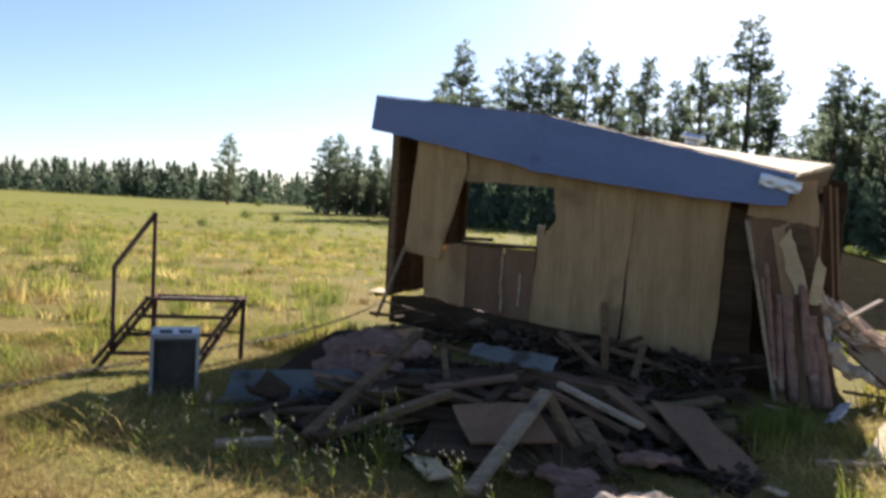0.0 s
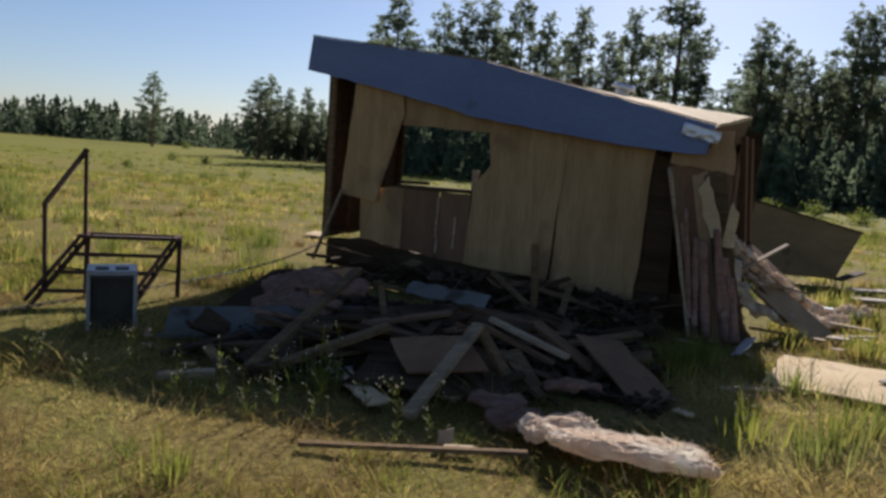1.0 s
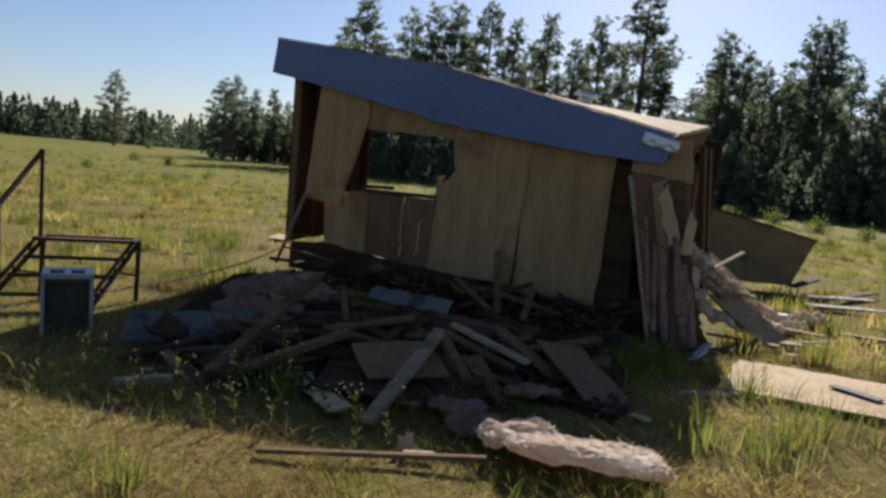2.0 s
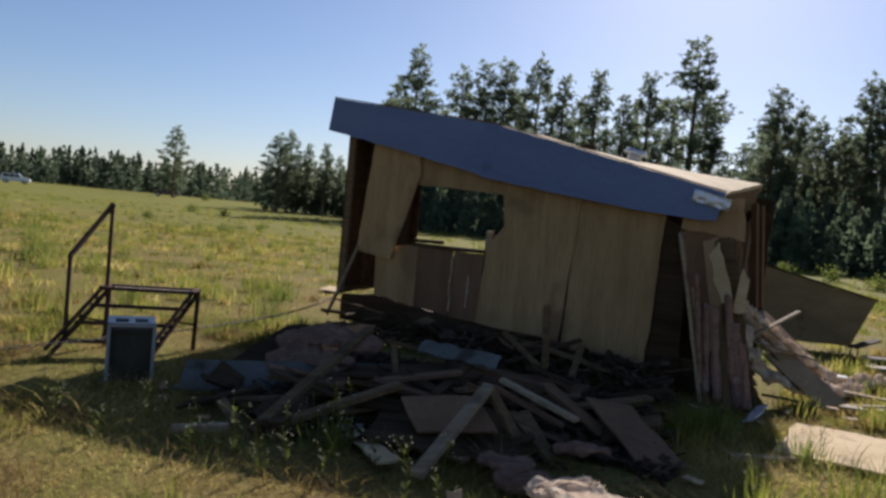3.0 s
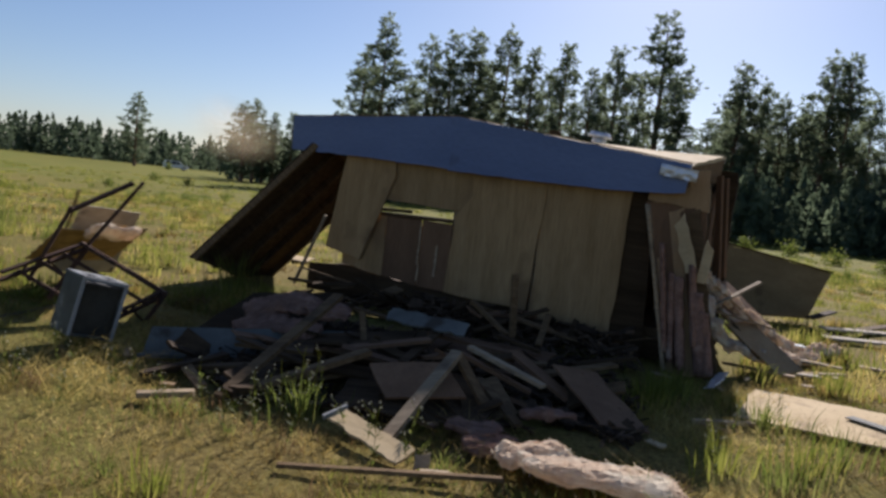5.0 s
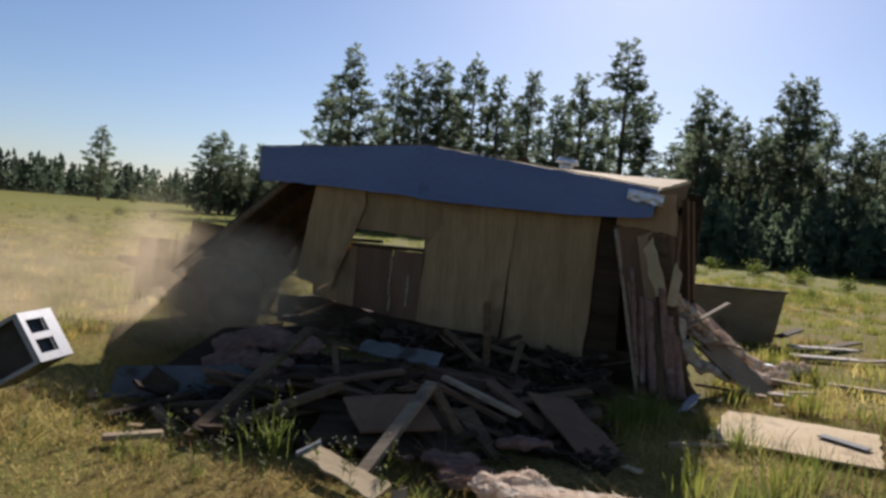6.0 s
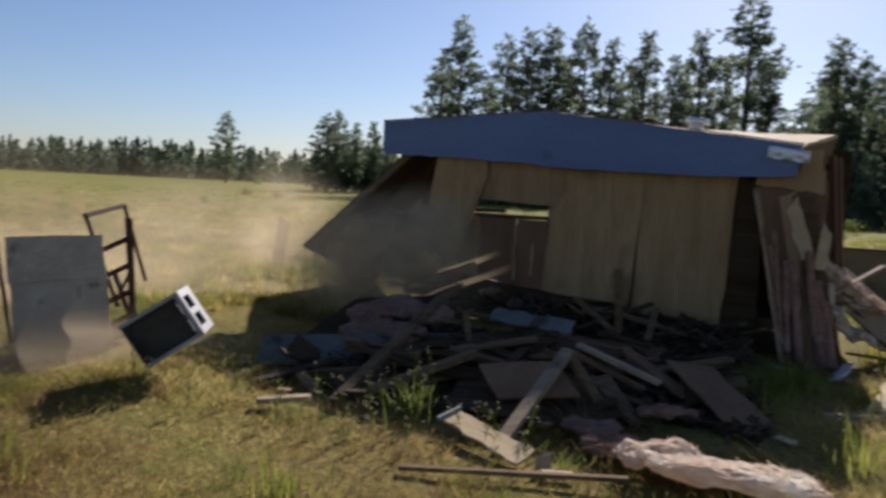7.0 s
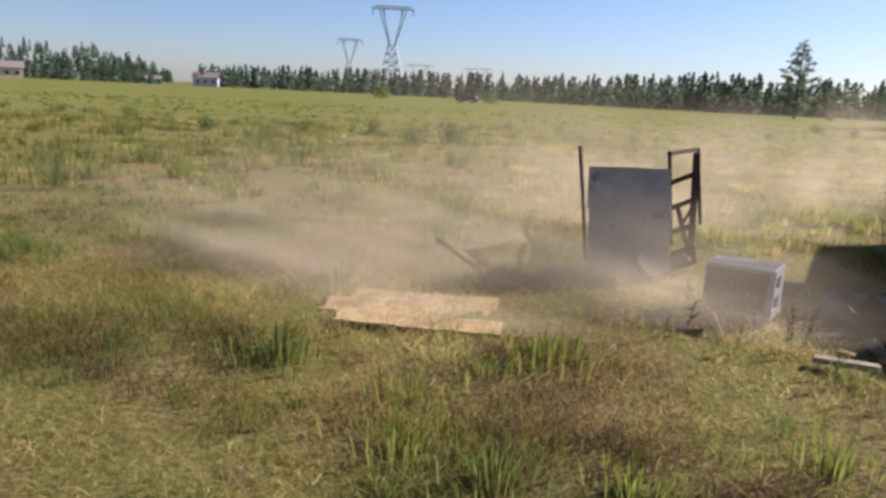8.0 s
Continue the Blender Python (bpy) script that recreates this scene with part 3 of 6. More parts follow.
def build_house(az, d, size, turn, wall, label):
    h = thing("farmhouse", label, "house", Matrix.Translation(polar(az, d)) @ pose(0, 0, 0, 0, 0, turn), "far farm buildings")
    x, y, z = size
    bm = bmesh.new()
    slab(bm, [(-x / 2, 0), (x / 2, 0), (x / 2, z), (-x / 2, z)], y, pose(0, -y / 2, 0))
    part("wall", bm, wall, h)
    bm = bmesh.new()
    prof = [(-y / 2 - 0.4, z), (0, z + y * 0.32), (y / 2 + 0.4, z), (y / 2 + 0.4, z + 0.2), (0, z + y * 0.32 + 0.25), (-y / 2 - 0.4, z + 0.2)]
    slab(bm, prof, x + 0.8, pose(-x / 2 - 0.4, 0, 0) @ pose(0, 0, 0, 0, 0, -90) @ Matrix.Diagonal((-1, 1, 1, 1)))
    part("roof", bm, M_SHINGLE, h)
    for k in range(3):
        bm = bmesh.new()
        box(bm, (1.2, 0.1, 1.2), pose(-x / 2 + x * (k + 0.6) / 3.2, -y / 2 - 0.04, z * 0.55))
        part("window", bm, M_GLASS, h)


build_house(-78.3, 300, (10, 7, 3.4), 78, M_HOUSE, "pale tan farmhouse with a brown roof far off")
build_house(-65.6, 330, (10, 7, 3.4), 60, M_BARN, "pale grey barn with a metal roof far off")
build_house(-69.2, 330, (6, 4, 2.0), 70, M_BARN, "low pale grey shed far off across the fields")


def build_bush(az, d, high, seed):
    r = random.Random(seed)
    bush = thing("bush", "small dark green shrub standing in the meadow", "bush", Matrix.Translation(polar(az, d)), "meadow shrubs")
    vs, fs = [], []
    for _ in range(260):
        c = Vector((r.gauss(0, 0.28), r.gauss(0, 0.28), abs(r.gauss(0.35, 0.28)))) * high
        d1 = Vector((r.gauss(0, 1), r.gauss(0, 1), r.gauss(0.5, 0.7))).normalized() * high * 0.2
        s = d1.cross(Vector((r.gauss(0, 1), r.gauss(0, 1), r.gauss(0, 1)))).normalized() * high * 0.05
        k = len(vs)
        vs += [c - s, c + s, c + d1]
        fs.append((k, k + 1, k + 2))
    raw("foliage", vs, fs, M_WEED, parent=bush)


for k, (az, d, hi) in enumerate(((-52.6, 160, 3.2), (-44.1, 150, 2.6), (-20.9, 60, 0.7), (-18.6, 55, 0.6), (-24, 40, 0.5), (-50.5, 22, 0.6), (-47.5, 24, 0.7), (-53.5, 28, 0.5), (-66, 26, 0.5), (-20, 147, 1.3), (30, 40, 0.8), (33, 36, 0.7), (27, 44, 0.9), (24, 48, 0.8))):
    build_bush(az, d, hi, 40 + k)


# ---- the shed ----
SHED = pose(2.95, 7.3, 0, 0, 0, -30.6)


def P(s, z):
    """Shed front coordinates: metres along the front to the far end, and height."""
    return (-s, z)


def build_shed():
    shed = thing("shed", "half-collapsed plywood shed with a blue fascia and torn-off walls", "shed", SHED)
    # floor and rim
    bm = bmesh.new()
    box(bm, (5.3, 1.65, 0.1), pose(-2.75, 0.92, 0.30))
    part("floor", bm, M_DARKWOOD, shed, "dark plywood floor")
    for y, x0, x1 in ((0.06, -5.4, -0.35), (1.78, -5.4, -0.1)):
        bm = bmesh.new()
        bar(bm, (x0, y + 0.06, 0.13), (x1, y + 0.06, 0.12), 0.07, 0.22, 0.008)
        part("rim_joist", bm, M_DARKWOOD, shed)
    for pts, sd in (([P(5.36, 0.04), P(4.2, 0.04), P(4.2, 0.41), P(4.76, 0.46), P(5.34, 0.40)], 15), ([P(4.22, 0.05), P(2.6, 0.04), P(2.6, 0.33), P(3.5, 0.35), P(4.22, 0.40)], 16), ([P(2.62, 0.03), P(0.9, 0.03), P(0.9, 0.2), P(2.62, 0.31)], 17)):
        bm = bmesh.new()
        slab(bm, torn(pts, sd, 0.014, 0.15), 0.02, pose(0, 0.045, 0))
        part("skirt_board", bm, M_DARKWOOD, shed, "dark skirt board")
    # lower front panels
    for name, pts, mat, y, sd in (
        ("panel", [P(4.76, 0.47), P(4.1, 0.40), P(4.1, 1.22), P(4.80, 1.14)], M_PANEL, 0.02, 1),
        ("panel", [P(4.1, 0.40), P(3.56, 0.34), P(3.56, 1.2), P(4.1, 1.2)], M_BROWN, 0.03, 2),
        ("panel", [P(3.54, 0.34), P(3.1, 0.34), P(3.1, 1.2), P(3.54, 1.2)], M_BROWN, 0.025, 3),
        ("panel", [P(3.12, 0.34), P(2.0, 0.30), P(1.86, 2.22), P(2.95, 2.3), P(2.84, 1.58), P(3.06, 1.3)], M_PANEL, -0.015, 4),
        ("panel", [P(1.96, 0.22), P(0.98, 0.16), P(0.9, 1.9), P(1.9, 2.1)], M_PANEL, 0.0, 5),
        ("panel", [P(1.0, 0.1), P(0.6, 0.1), P(0.66, 1.72), P(0.95, 1.86)], M_DARKWOOD, 0.03, 6),
    ):
        bm = bmesh.new()
        slab(bm, torn(pts, sd, 0.012, 0.2), 0.014, pose(0, y, 0))
        part(name, bm, mat, shed)
    for s, z0, z1 in ((3.55, 0.3, 1.13), (3.1, 0.3, 1.5), (4.1, 0.3, 1.14), (1.95, 0.2, 2.05), (1.0, 0.3, 1.8), (2.5, 0.3, 2.1)):
        bm = bmesh.new()
        bar(bm, (-s, 0.08, z0), (-s + 0.02, 0.08, z1), 0.045, 0.09, 0.004)
        part("stud", bm, M_LUMBER, shed)
    bm = bmesh.new()
    bar(bm, (-4.2, 0.06, 1.215), (-3.12, 0.06, 1.23), 0.1, 0.05, 0.006)
    part("sill", bm, M_DARKWOOD, shed)
    bm = bmesh.new()
    bar(bm, (-4.2, 0.05, 1.27), (-3.74, 0.05, 1.285), 0.06, 0.045, 0.006)
    part("sill_block", bm, M_DARKWOOD, shed)
    # torn pale splinters left on the studs of the brown panels
    for k, (s0, z0, z1) in enumerate(((3.56, 0.62, 1.16), (3.55, 0.42, 0.6), (2.98, 0.45, 0.66), (3.3, 0.5, 0.9))):
        bm = bmesh.new()
        slab(bm, torn([P(s0 + 0.018, z0), P(s0 - 0.012, z0), P(s0 - 0.02, z1), P(s0 + 0.006, z1)], 140 + k, 0.008, 0.05), 0.006, pose(0, 0.012, 0))
        part("splinter", bm, M_LUMBER, shed)
    bm = bmesh.new()
    slab(bm, torn([P(3.1, 1.22), P(2.78, 1.2), P(2.76, 1.46), P(2.9, 1.4), P(3.08, 1.44)], 8, 0.02, 0.06), 0.05, pose(0, 0.1, 0))
    part("torn_board", bm, M_DARKWOOD, shed)
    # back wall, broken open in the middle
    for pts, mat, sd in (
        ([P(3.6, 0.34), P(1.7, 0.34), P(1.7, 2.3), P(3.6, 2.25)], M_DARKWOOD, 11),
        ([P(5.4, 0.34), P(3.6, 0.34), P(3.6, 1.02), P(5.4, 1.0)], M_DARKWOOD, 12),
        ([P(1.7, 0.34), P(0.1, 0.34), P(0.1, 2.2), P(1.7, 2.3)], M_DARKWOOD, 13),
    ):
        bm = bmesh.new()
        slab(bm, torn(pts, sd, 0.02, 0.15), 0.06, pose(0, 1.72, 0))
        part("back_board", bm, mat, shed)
    # far-right end: torn boards and studs
    for k, (y0, y1, top) in enumerate(((0.25, 1.05, 1.72), (1.08, 1.3, 1.98), (1.36, 1.7, 2.02))):
        bm = bmesh.new()
        slab(bm, torn([(y0, 0.3), (y1, 0.3), (y1, top), (y0, top - 0.1)], 20 + k, 0.025, 0.1), 0.02, pose(-0.24, 0, 0) @ pose(0, 0, 0, 0, 0, 90))
        part("end_board", bm, M_BROWN if k == 1 else M_DARKWOOD, shed)
    for y, dx in ((1.1, 0.12), (1.55, 0.1)):
        bm = bmesh.new()
        bar(bm, (-0.12 + dx * 0.3, y, 0.9), (-0.22, y + 0.1, 2.12), 0.04, 0.09, 0.004)
        part("stud", bm, M_BROWN, shed)
    # right front corner: splintered siding boards that lean outwards
    for k, (s0, s1, z1, w, mat) in enumerate(((0.64, 0.22, 1.78, 0.11, M_PLY), (0.55, 0.13, 1.78, 0.15, M_BROWN), (0.43, 0.02, 1.76, 0.16, M_PLY), (0.31, -0.09, 1.76, 0.16, M_BROWN), (0.22, -0.17, 1.62, 0.13, M_GREYWOOD))):
        bm = bmesh.new()
        slab(bm, torn([(-w / 2, 0), (w / 2, 0), (w / 2, 1.75), (-w / 2, 1.72)], 30 + k, 0.018, 0.12, (0, 1, 2)), 0.022,
             pose(-s1, -0.16 - 0.015 * k, -0.02) @ pose(0, 0, 0, -5, -math.degrees(math.atan2(s0 - s1, z1)), 0))
        part("siding_board", bm, mat, shed)
    bm = bmesh.new()
    slab(bm, torn([(0, 0), (0.12, 0.06), (0.03, 0.62), (-0.1, 0.5)], 37, 0.02, 0.08), 0.012, pose(-0.2, -0.24, 1.02, 0, -12, -20))
    part("torn_shard", bm, M_ORANGEPLY, shed, "pale torn plywood shard")
    bm = bmesh.new()
    slab(bm, torn([(0, 0), (0.1, 0.0), (0.12, 0.35), (0.04, 0.45)], 38, 0.02, 0.08), 0.012, pose(-0.1, -0.22, 0.95, 0, 4, -10))
    part("torn_shard", bm, M_ORANGEPLY, shed, "pale torn plywood shard")
    bm = bmesh.new()
    slab(bm, torn([P(0.74, 1.72), P(0.3, 0.02), P(-0.12, 0.02), P(0.12, 1.7)], 39, 0.02, 0.1), 0.016, pose(0, -0.115, 0, -3))
    part("sheathing", bm, M_BROWN, shed, "dark brown sheathing behind the splintered siding")
    for k, (s0, s1, z0, z1, w) in enumerate(((0.34, 0.24, 0.1, 1.0, 0.07), (0.27, 0.12, 0.04, 0.98, 0.09), (0.14, 0.02, 0.3, 1.12, 0.06), (0.06, -0.08, 0.02, 0.85, 0.11), (-0.03, -0.16, 0.04, 0.66, 0.08), (0.46, 0.30, 0.2, 1.3, 0.05), (0.66, 0.28, 0.02, 1.68, 0.035))):
        bm = bmesh.new()
        n = 14
        g = [[bm.verts.new((-(s1 + (s0 - s1) * i / n) + (j - 2) / 4 * w * (1 + 0.35 * noise.noise(Vector((i * 0.5, k, 2)))), -0.25 - 0.008 * k - 0.025 * noise.noise(Vector((i * 0.35, j * 0.8, k * 3.1))) - 0.01 * (2 - abs(j - 2)) - 0.055 * (1 - i / n), z0 + (z1 - z0) * i / n + 0.02 * noise.noise(Vector((j * 1.7, i, k))))) for j in range(5)] for i in range(n + 1)]
        for i in range(n):
            for j in range(4):
                bm.faces.new((g[i][j], g[i][j + 1], g[i + 1][j + 1], g[i + 1][j]))
        ext = bmesh.ops.extrude_face_region(bm, geom=list(bm.faces))
        bmesh.ops.translate(bm, verts=[v for v in ext["geom"] if isinstance(v, bmesh.types.BMVert)], vec=(0.01, 0.025, 0))
        part("insulation_batt", bm, M_LUMBER if k > 5 else M_SHADEPINK, shed, "torn pink insulation hanging from the wall, toned for shade" if k < 6 else "thin splintered lath", True)
    bm = bmesh.new()
    slab(bm, torn([P(0.72, 1.74), P(0.08, 1.66), P(0.12, 2.1), P(0.7, 2.1)], 41, 0.015, 0.1), 0.02, pose(0, -0.05, 0))
    part("corner_board", bm, M_PLY, shed)
    # hanging panel and header, which sink with the roof
    bm = bmesh.new()
    slab(bm, torn([P(4.9, 2.78), P(4.2, 2.72), P(4.12, 2.15), P(4.50, 0.98), P(5.08, 1.04)], 42, 0.008, 0.25), 0.016)
    hanging = part("hanging_panel", bm, M_PANEL, shed, "tan wall panel hanging askew")
    bm = bmesh.new()
    slab(bm, torn([P(4.2, 2.6), P(2.8, 2.45), P(2.85, 1.95), P(3.5, 1.98), P(4.16, 2.0)], 43, 0.015, 0.2, (2, 3)), 0.016)
    header = part("header_panel", bm, M_PANEL, shed)
    # prop that leans in the left opening
    bm = bmesh.new()
    bar(bm, (-5.0, -0.12, 1.1), (-5.34, -0.25, 0.12), 0.06, 0.035, 0.003)
    part("leaning_stick", bm, M_LUMBER, shed)

    # roof in two lengths, each about its lower end
    roofs = []
    for length, name in ((2.82, "roof_near"), (2.62, "roof_far")):
        lead = -0.02 if name == "roof_near" else 0.02
        bm = bmesh.new()
        n, rows = 14, 9
        grid = [[bm.verts.new((lead - (length + lead) * i / n, -0.14 + 1.88 * j / rows, 0.02 * noise.noise(Vector((i * 0.6, j * 0.7, length))) + (0.02 if j not in (0, rows) else 0) + (1.88 * j / rows * 0.11 * max(0.0, 1 + (lead - (length + lead) * i / n) / 1.9) if name == "roof_near" else 0))) for j in range(rows + 1)] for i in range(n + 1)]
        for i in range(n):
            for j in range(rows):
                bm.faces.new((grid[i][j], grid[i][j + 1], grid[i + 1][j + 1], grid[i + 1][j]))
        ext = bmesh.ops.extrude_face_region(bm, geom=list(bm.faces))
        bmesh.ops.translate(bm, verts=[v for v in ext["geom"] if isinstance(v, bmesh.types.BMVert)], vec=(0, 0, -0.09))
        roof = part(name, bm, M_ROOF, shed, "sagging flat roof with tan roll roofing")
        bm = bmesh.new()
        fn = 16
        h0, h1 = (0.30, 0.66) if name == "roof_near" else (0.66, 0.45)
        outline = [(lead - (length + lead) * i / fn, 0.02 + 0.008 * noise.noise(Vector((i * 0.9, 0, length)))) for i in range(fn + 1)]
        low = [(x - (0.02 if name == "roof_far" else 0), z - h0 - (h1 - h0) * (k / fn) ** 0.75 - 0.012 * noise.noise(Vector((k * 0.8, 5, length)))) for k, (x, z) in enumerate(outline)]
        slab(bm, outline + low[::-1], 0.03, pose(0, -0.178, 0))
        part("fascia", bm, M_BLUE, roof, "blue painted fascia board")
        for y in (0.3, 0.75, 1.2, 1.65):
            bm = bmesh.new()
            bar(bm, (lead - 0.05, y, -0.13), (-length + 0.03, y, -0.13), 0.045, 0.12)
            part("rafter", bm, M_LUMBER, roof)
        bm = bmesh.new()
        bar(bm, (lead, -0.16, 0.032), (-length, -0.16, 0.03), 0.05, 0.012)
        part("drip_edge", bm, M_GREYWOOD, roof)
        roofs.append(roof)
    near, far = roofs
    bm = bmesh.new()
    bmesh.ops.create_cone(bm, cap_ends=True, segments=20, radius1=0.09, radius2=0.09, depth=0.1, matrix=pose(0, 0, 0.05))
    bmesh.ops.create_cone(bm, cap_ends=True, segments=20, radius1=0.16, radius2=0.12, depth=0.07, matrix=pose(0, 0, 0.13))
    part("vent", bm, M_FLASH, near, "round metal roof vent", True, pose(-1.5, 1.2, 0.03))
    bm = bmesh.new()
    box(bm, (0.14, 0.1, 0.06), pose(0, 0, 0.05), 0.01)
    part("roof_patch", bm, M_DARKWOOD, near, "", False, pose(-1.95, 0.8, 0.02))
    # crumpled flashing at the low corner
    bm = bmesh.new()
    nx, nz = 12, 5
    g = [[bm.verts.new((0.07 - 0.38 * i / nx, -0.225 + 0.035 * noise.noise(Vector((i * 0.5, j * 1.3, 1))), -0.03 - 0.12 * j / nz + 0.012 * noise.noise(Vector((i * 0.9, j, 7))))) for j in range(nz + 1)] for i in range(nx + 1)]
    for i in range(nx):
        for j in range(nz):
            bm.faces.new((g[i][j], g[i + 1][j], g[i + 1][j + 1], g[i][j + 1]))
    part("flashing", bm, M_FLASH, near, "crumpled pale metal flashing", True)
    bm = bmesh.new()
    slab(bm, torn([(0, 0), (1.74, 0.17), (1.74, -0.12), (0, -0.22)], 45, 0.012, 0.3), 0.03, pose(-0.01, -0.1, 0.0) @ pose(0, 0, 0, 0, 0, 90))
    part("side_fascia", bm, M_GREYWOOD, near)

    # end wall that is pulled out at its foot; hung from its top edge
    bm = bmesh.new()
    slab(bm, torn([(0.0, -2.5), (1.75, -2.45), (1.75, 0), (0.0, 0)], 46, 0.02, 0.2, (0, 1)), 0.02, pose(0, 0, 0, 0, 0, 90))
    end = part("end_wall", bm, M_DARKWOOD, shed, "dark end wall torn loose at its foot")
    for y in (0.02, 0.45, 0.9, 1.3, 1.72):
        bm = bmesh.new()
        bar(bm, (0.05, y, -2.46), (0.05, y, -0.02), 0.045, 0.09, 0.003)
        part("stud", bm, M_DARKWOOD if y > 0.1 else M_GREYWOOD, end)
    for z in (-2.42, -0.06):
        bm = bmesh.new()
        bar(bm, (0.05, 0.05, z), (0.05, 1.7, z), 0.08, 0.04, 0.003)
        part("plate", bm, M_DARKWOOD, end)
    return shed, near, far, end, hanging, header


shed, roof_near, roof_far, end_wall, hanging, header = build_shed()


def build_torn_sheet():
    sh = thing("plywood_sheet", "torn orange-tan plywood sheet from the shed's end wall", "plywood")
    for k, (x0, x1, y0, y1) in enumerate(((-0.62, 0.55, -0.5, -0.18), (-0.56, 0.68, -0.2, 0.16), (-0.66, 0.5, 0.14, 0.48))):
        bm = bmesh.new()
        slab(bm, torn([(x0, y0), (x1, y0), (x1, y1), (x0, y1)], 60 + k, 0.022, 0.08, (0, 1, 2, 3)), 0.015, pose(0, 0, 0.012 * k, -90 + 1.5 * (k - 1), 0.8 * (1 - k)))
        part("sheet", bm, M_DUSTYPLY, sh)
    bm = bmesh.new()
    lump(bm, (0.42, 0.5, 0.08), 66, 0.3, 14, 5)
    part("insulation_batt", bm, M_PINK, sh, "torn pink insulation", True, pose(0.70, 0.0, -0.10))
    return sh


torn_sheet = build_torn_sheet()
grey_sheet = thing("wall_panel", "dirty grey-brown wall panel with dark stains, torn from the shed", "panel")
bm = bmesh.new()
slab(bm, torn([(-0.37, 0.0), (0.37, 0.0), (0.37, 0.66), (-0.37, 0.66)], 62, 0.005, 0.12), 0.014)
part("lower_sheet", bm, M_GREYPLY, grey_sheet)
bm = bmesh.new()
slab(bm, torn([(-0.38, 0.64), (0.36, 0.64), (0.36, 1.0), (-0.37, 1.03)], 63, 0.006, 0.12), 0.014, pose(0, -0.018, 0))
part("upper_sheet", bm, M_GREYPLY, grey_sheet, "stained grey upper sheet")
bm = bmesh.new()
bar(bm, (-0.39, -0.01, 0.15), (-0.43, -0.01, 0.85), 0.025, 0.03)
bar(bm, (-0.43, -0.01, 0.84), (-0.46, 0.0, 1.22), 0.025, 0.03)
part("edge_rail", bm, M_RUST, grey_sheet, "bent rusty steel rail along the edge")


# ---- steel steps ----
def build_steps():
    """Racked steel steps: the flight leans sideways as it comes down; the handrail hinges at the flight's foot."""
    st = thing("metal_steps", "rusty racked steel steps with a single handrail", "steps")
    W, lean = 0.86, 0.62

    def S(x, y, z):
        return (x + lean * min(y, 0), y, z)

    for x in (0.0, W):
        for y0, z0, y1, z1, w in ((0.02, 0.6, -0.62, 0.02, 0.035), (-0.1, 0.6, -0.66, 0.09, 0.03)):
            bm = bmesh.new()
            bar(bm, S(x, y0, z0), S(x, y1, z1), w, w * 0.9)
            part("stringer", bm, M_RUST, st)
        for k in range(3):
            bm = bmesh.new()
            y, z = -0.14 - 0.17 * k, 0.45 - 0.15 * k
            bar(bm, S(x, y, z - 0.02), S(x, y, z + 0.1), 0.02)
            part("bracket", bm, M_RUST, st)
        bm = bmesh.new()
        bar(bm, (x - 0.01, 0.0, 0.0), (x, 0.0, 0.62), 0.045)
        part("leg", bm, M_RUST, st)
        bm = bmesh.new()
        bar(bm, (x, 0.0, 0.26), S(x, -0.3, 0.34), 0.02)
        part("brace", bm, M_RUST, st)
        bm = bmesh.new()
        bar(bm, S(x, -0.1, 0.61), (x, 0.16, 0.61), 0.04)
        part("deck_side", bm, M_RUST, st)
    for y, z in ((-0.08, 0.61), (0.15, 0.61), (-0.18, 0.45), (-0.34, 0.3), (-0.5, 0.15)):
        bm = bmesh.new()
        bar(bm, S(-0.02, y, z), S(W + 0.02, y, z), 0.03, 0.035)
        part("crossbar", bm, M_RUST, st)
    bm = bmesh.new()
    box(bm, (W - 0.06, 0.2, 0.015), pose(W / 2, 0.04, 0.6), 0.003)
    part("deck_board", bm, M_GREYPLY, st, "stained grey deck board")
    pieces = []
    for name, a, b in (("rail_post", S(-0.02, 0.0, 0.6), S(-0.02, 0.0, 1.45)), ("handrail", S(-0.02, 0.0, 1.45), S(-0.02, -0.44, 0.95)), ("rail_post", S(-0.02, -0.44, 0.95), S(-0.02, -0.44, 0.18))):
        a, b = Vector(a), Vector(b)
        bm = bmesh.new()
        bar(bm, (0, 0, 0), (0, 0, (b - a).length), 0.035)
        box(bm, (0.045, 0.045, 0.04), pose(0, 0, 0.01), 0.006)
        pieces.append((part(name, bm, M_RUST, st), a, b))
    return st, pieces


steps, RAILING = build_steps()


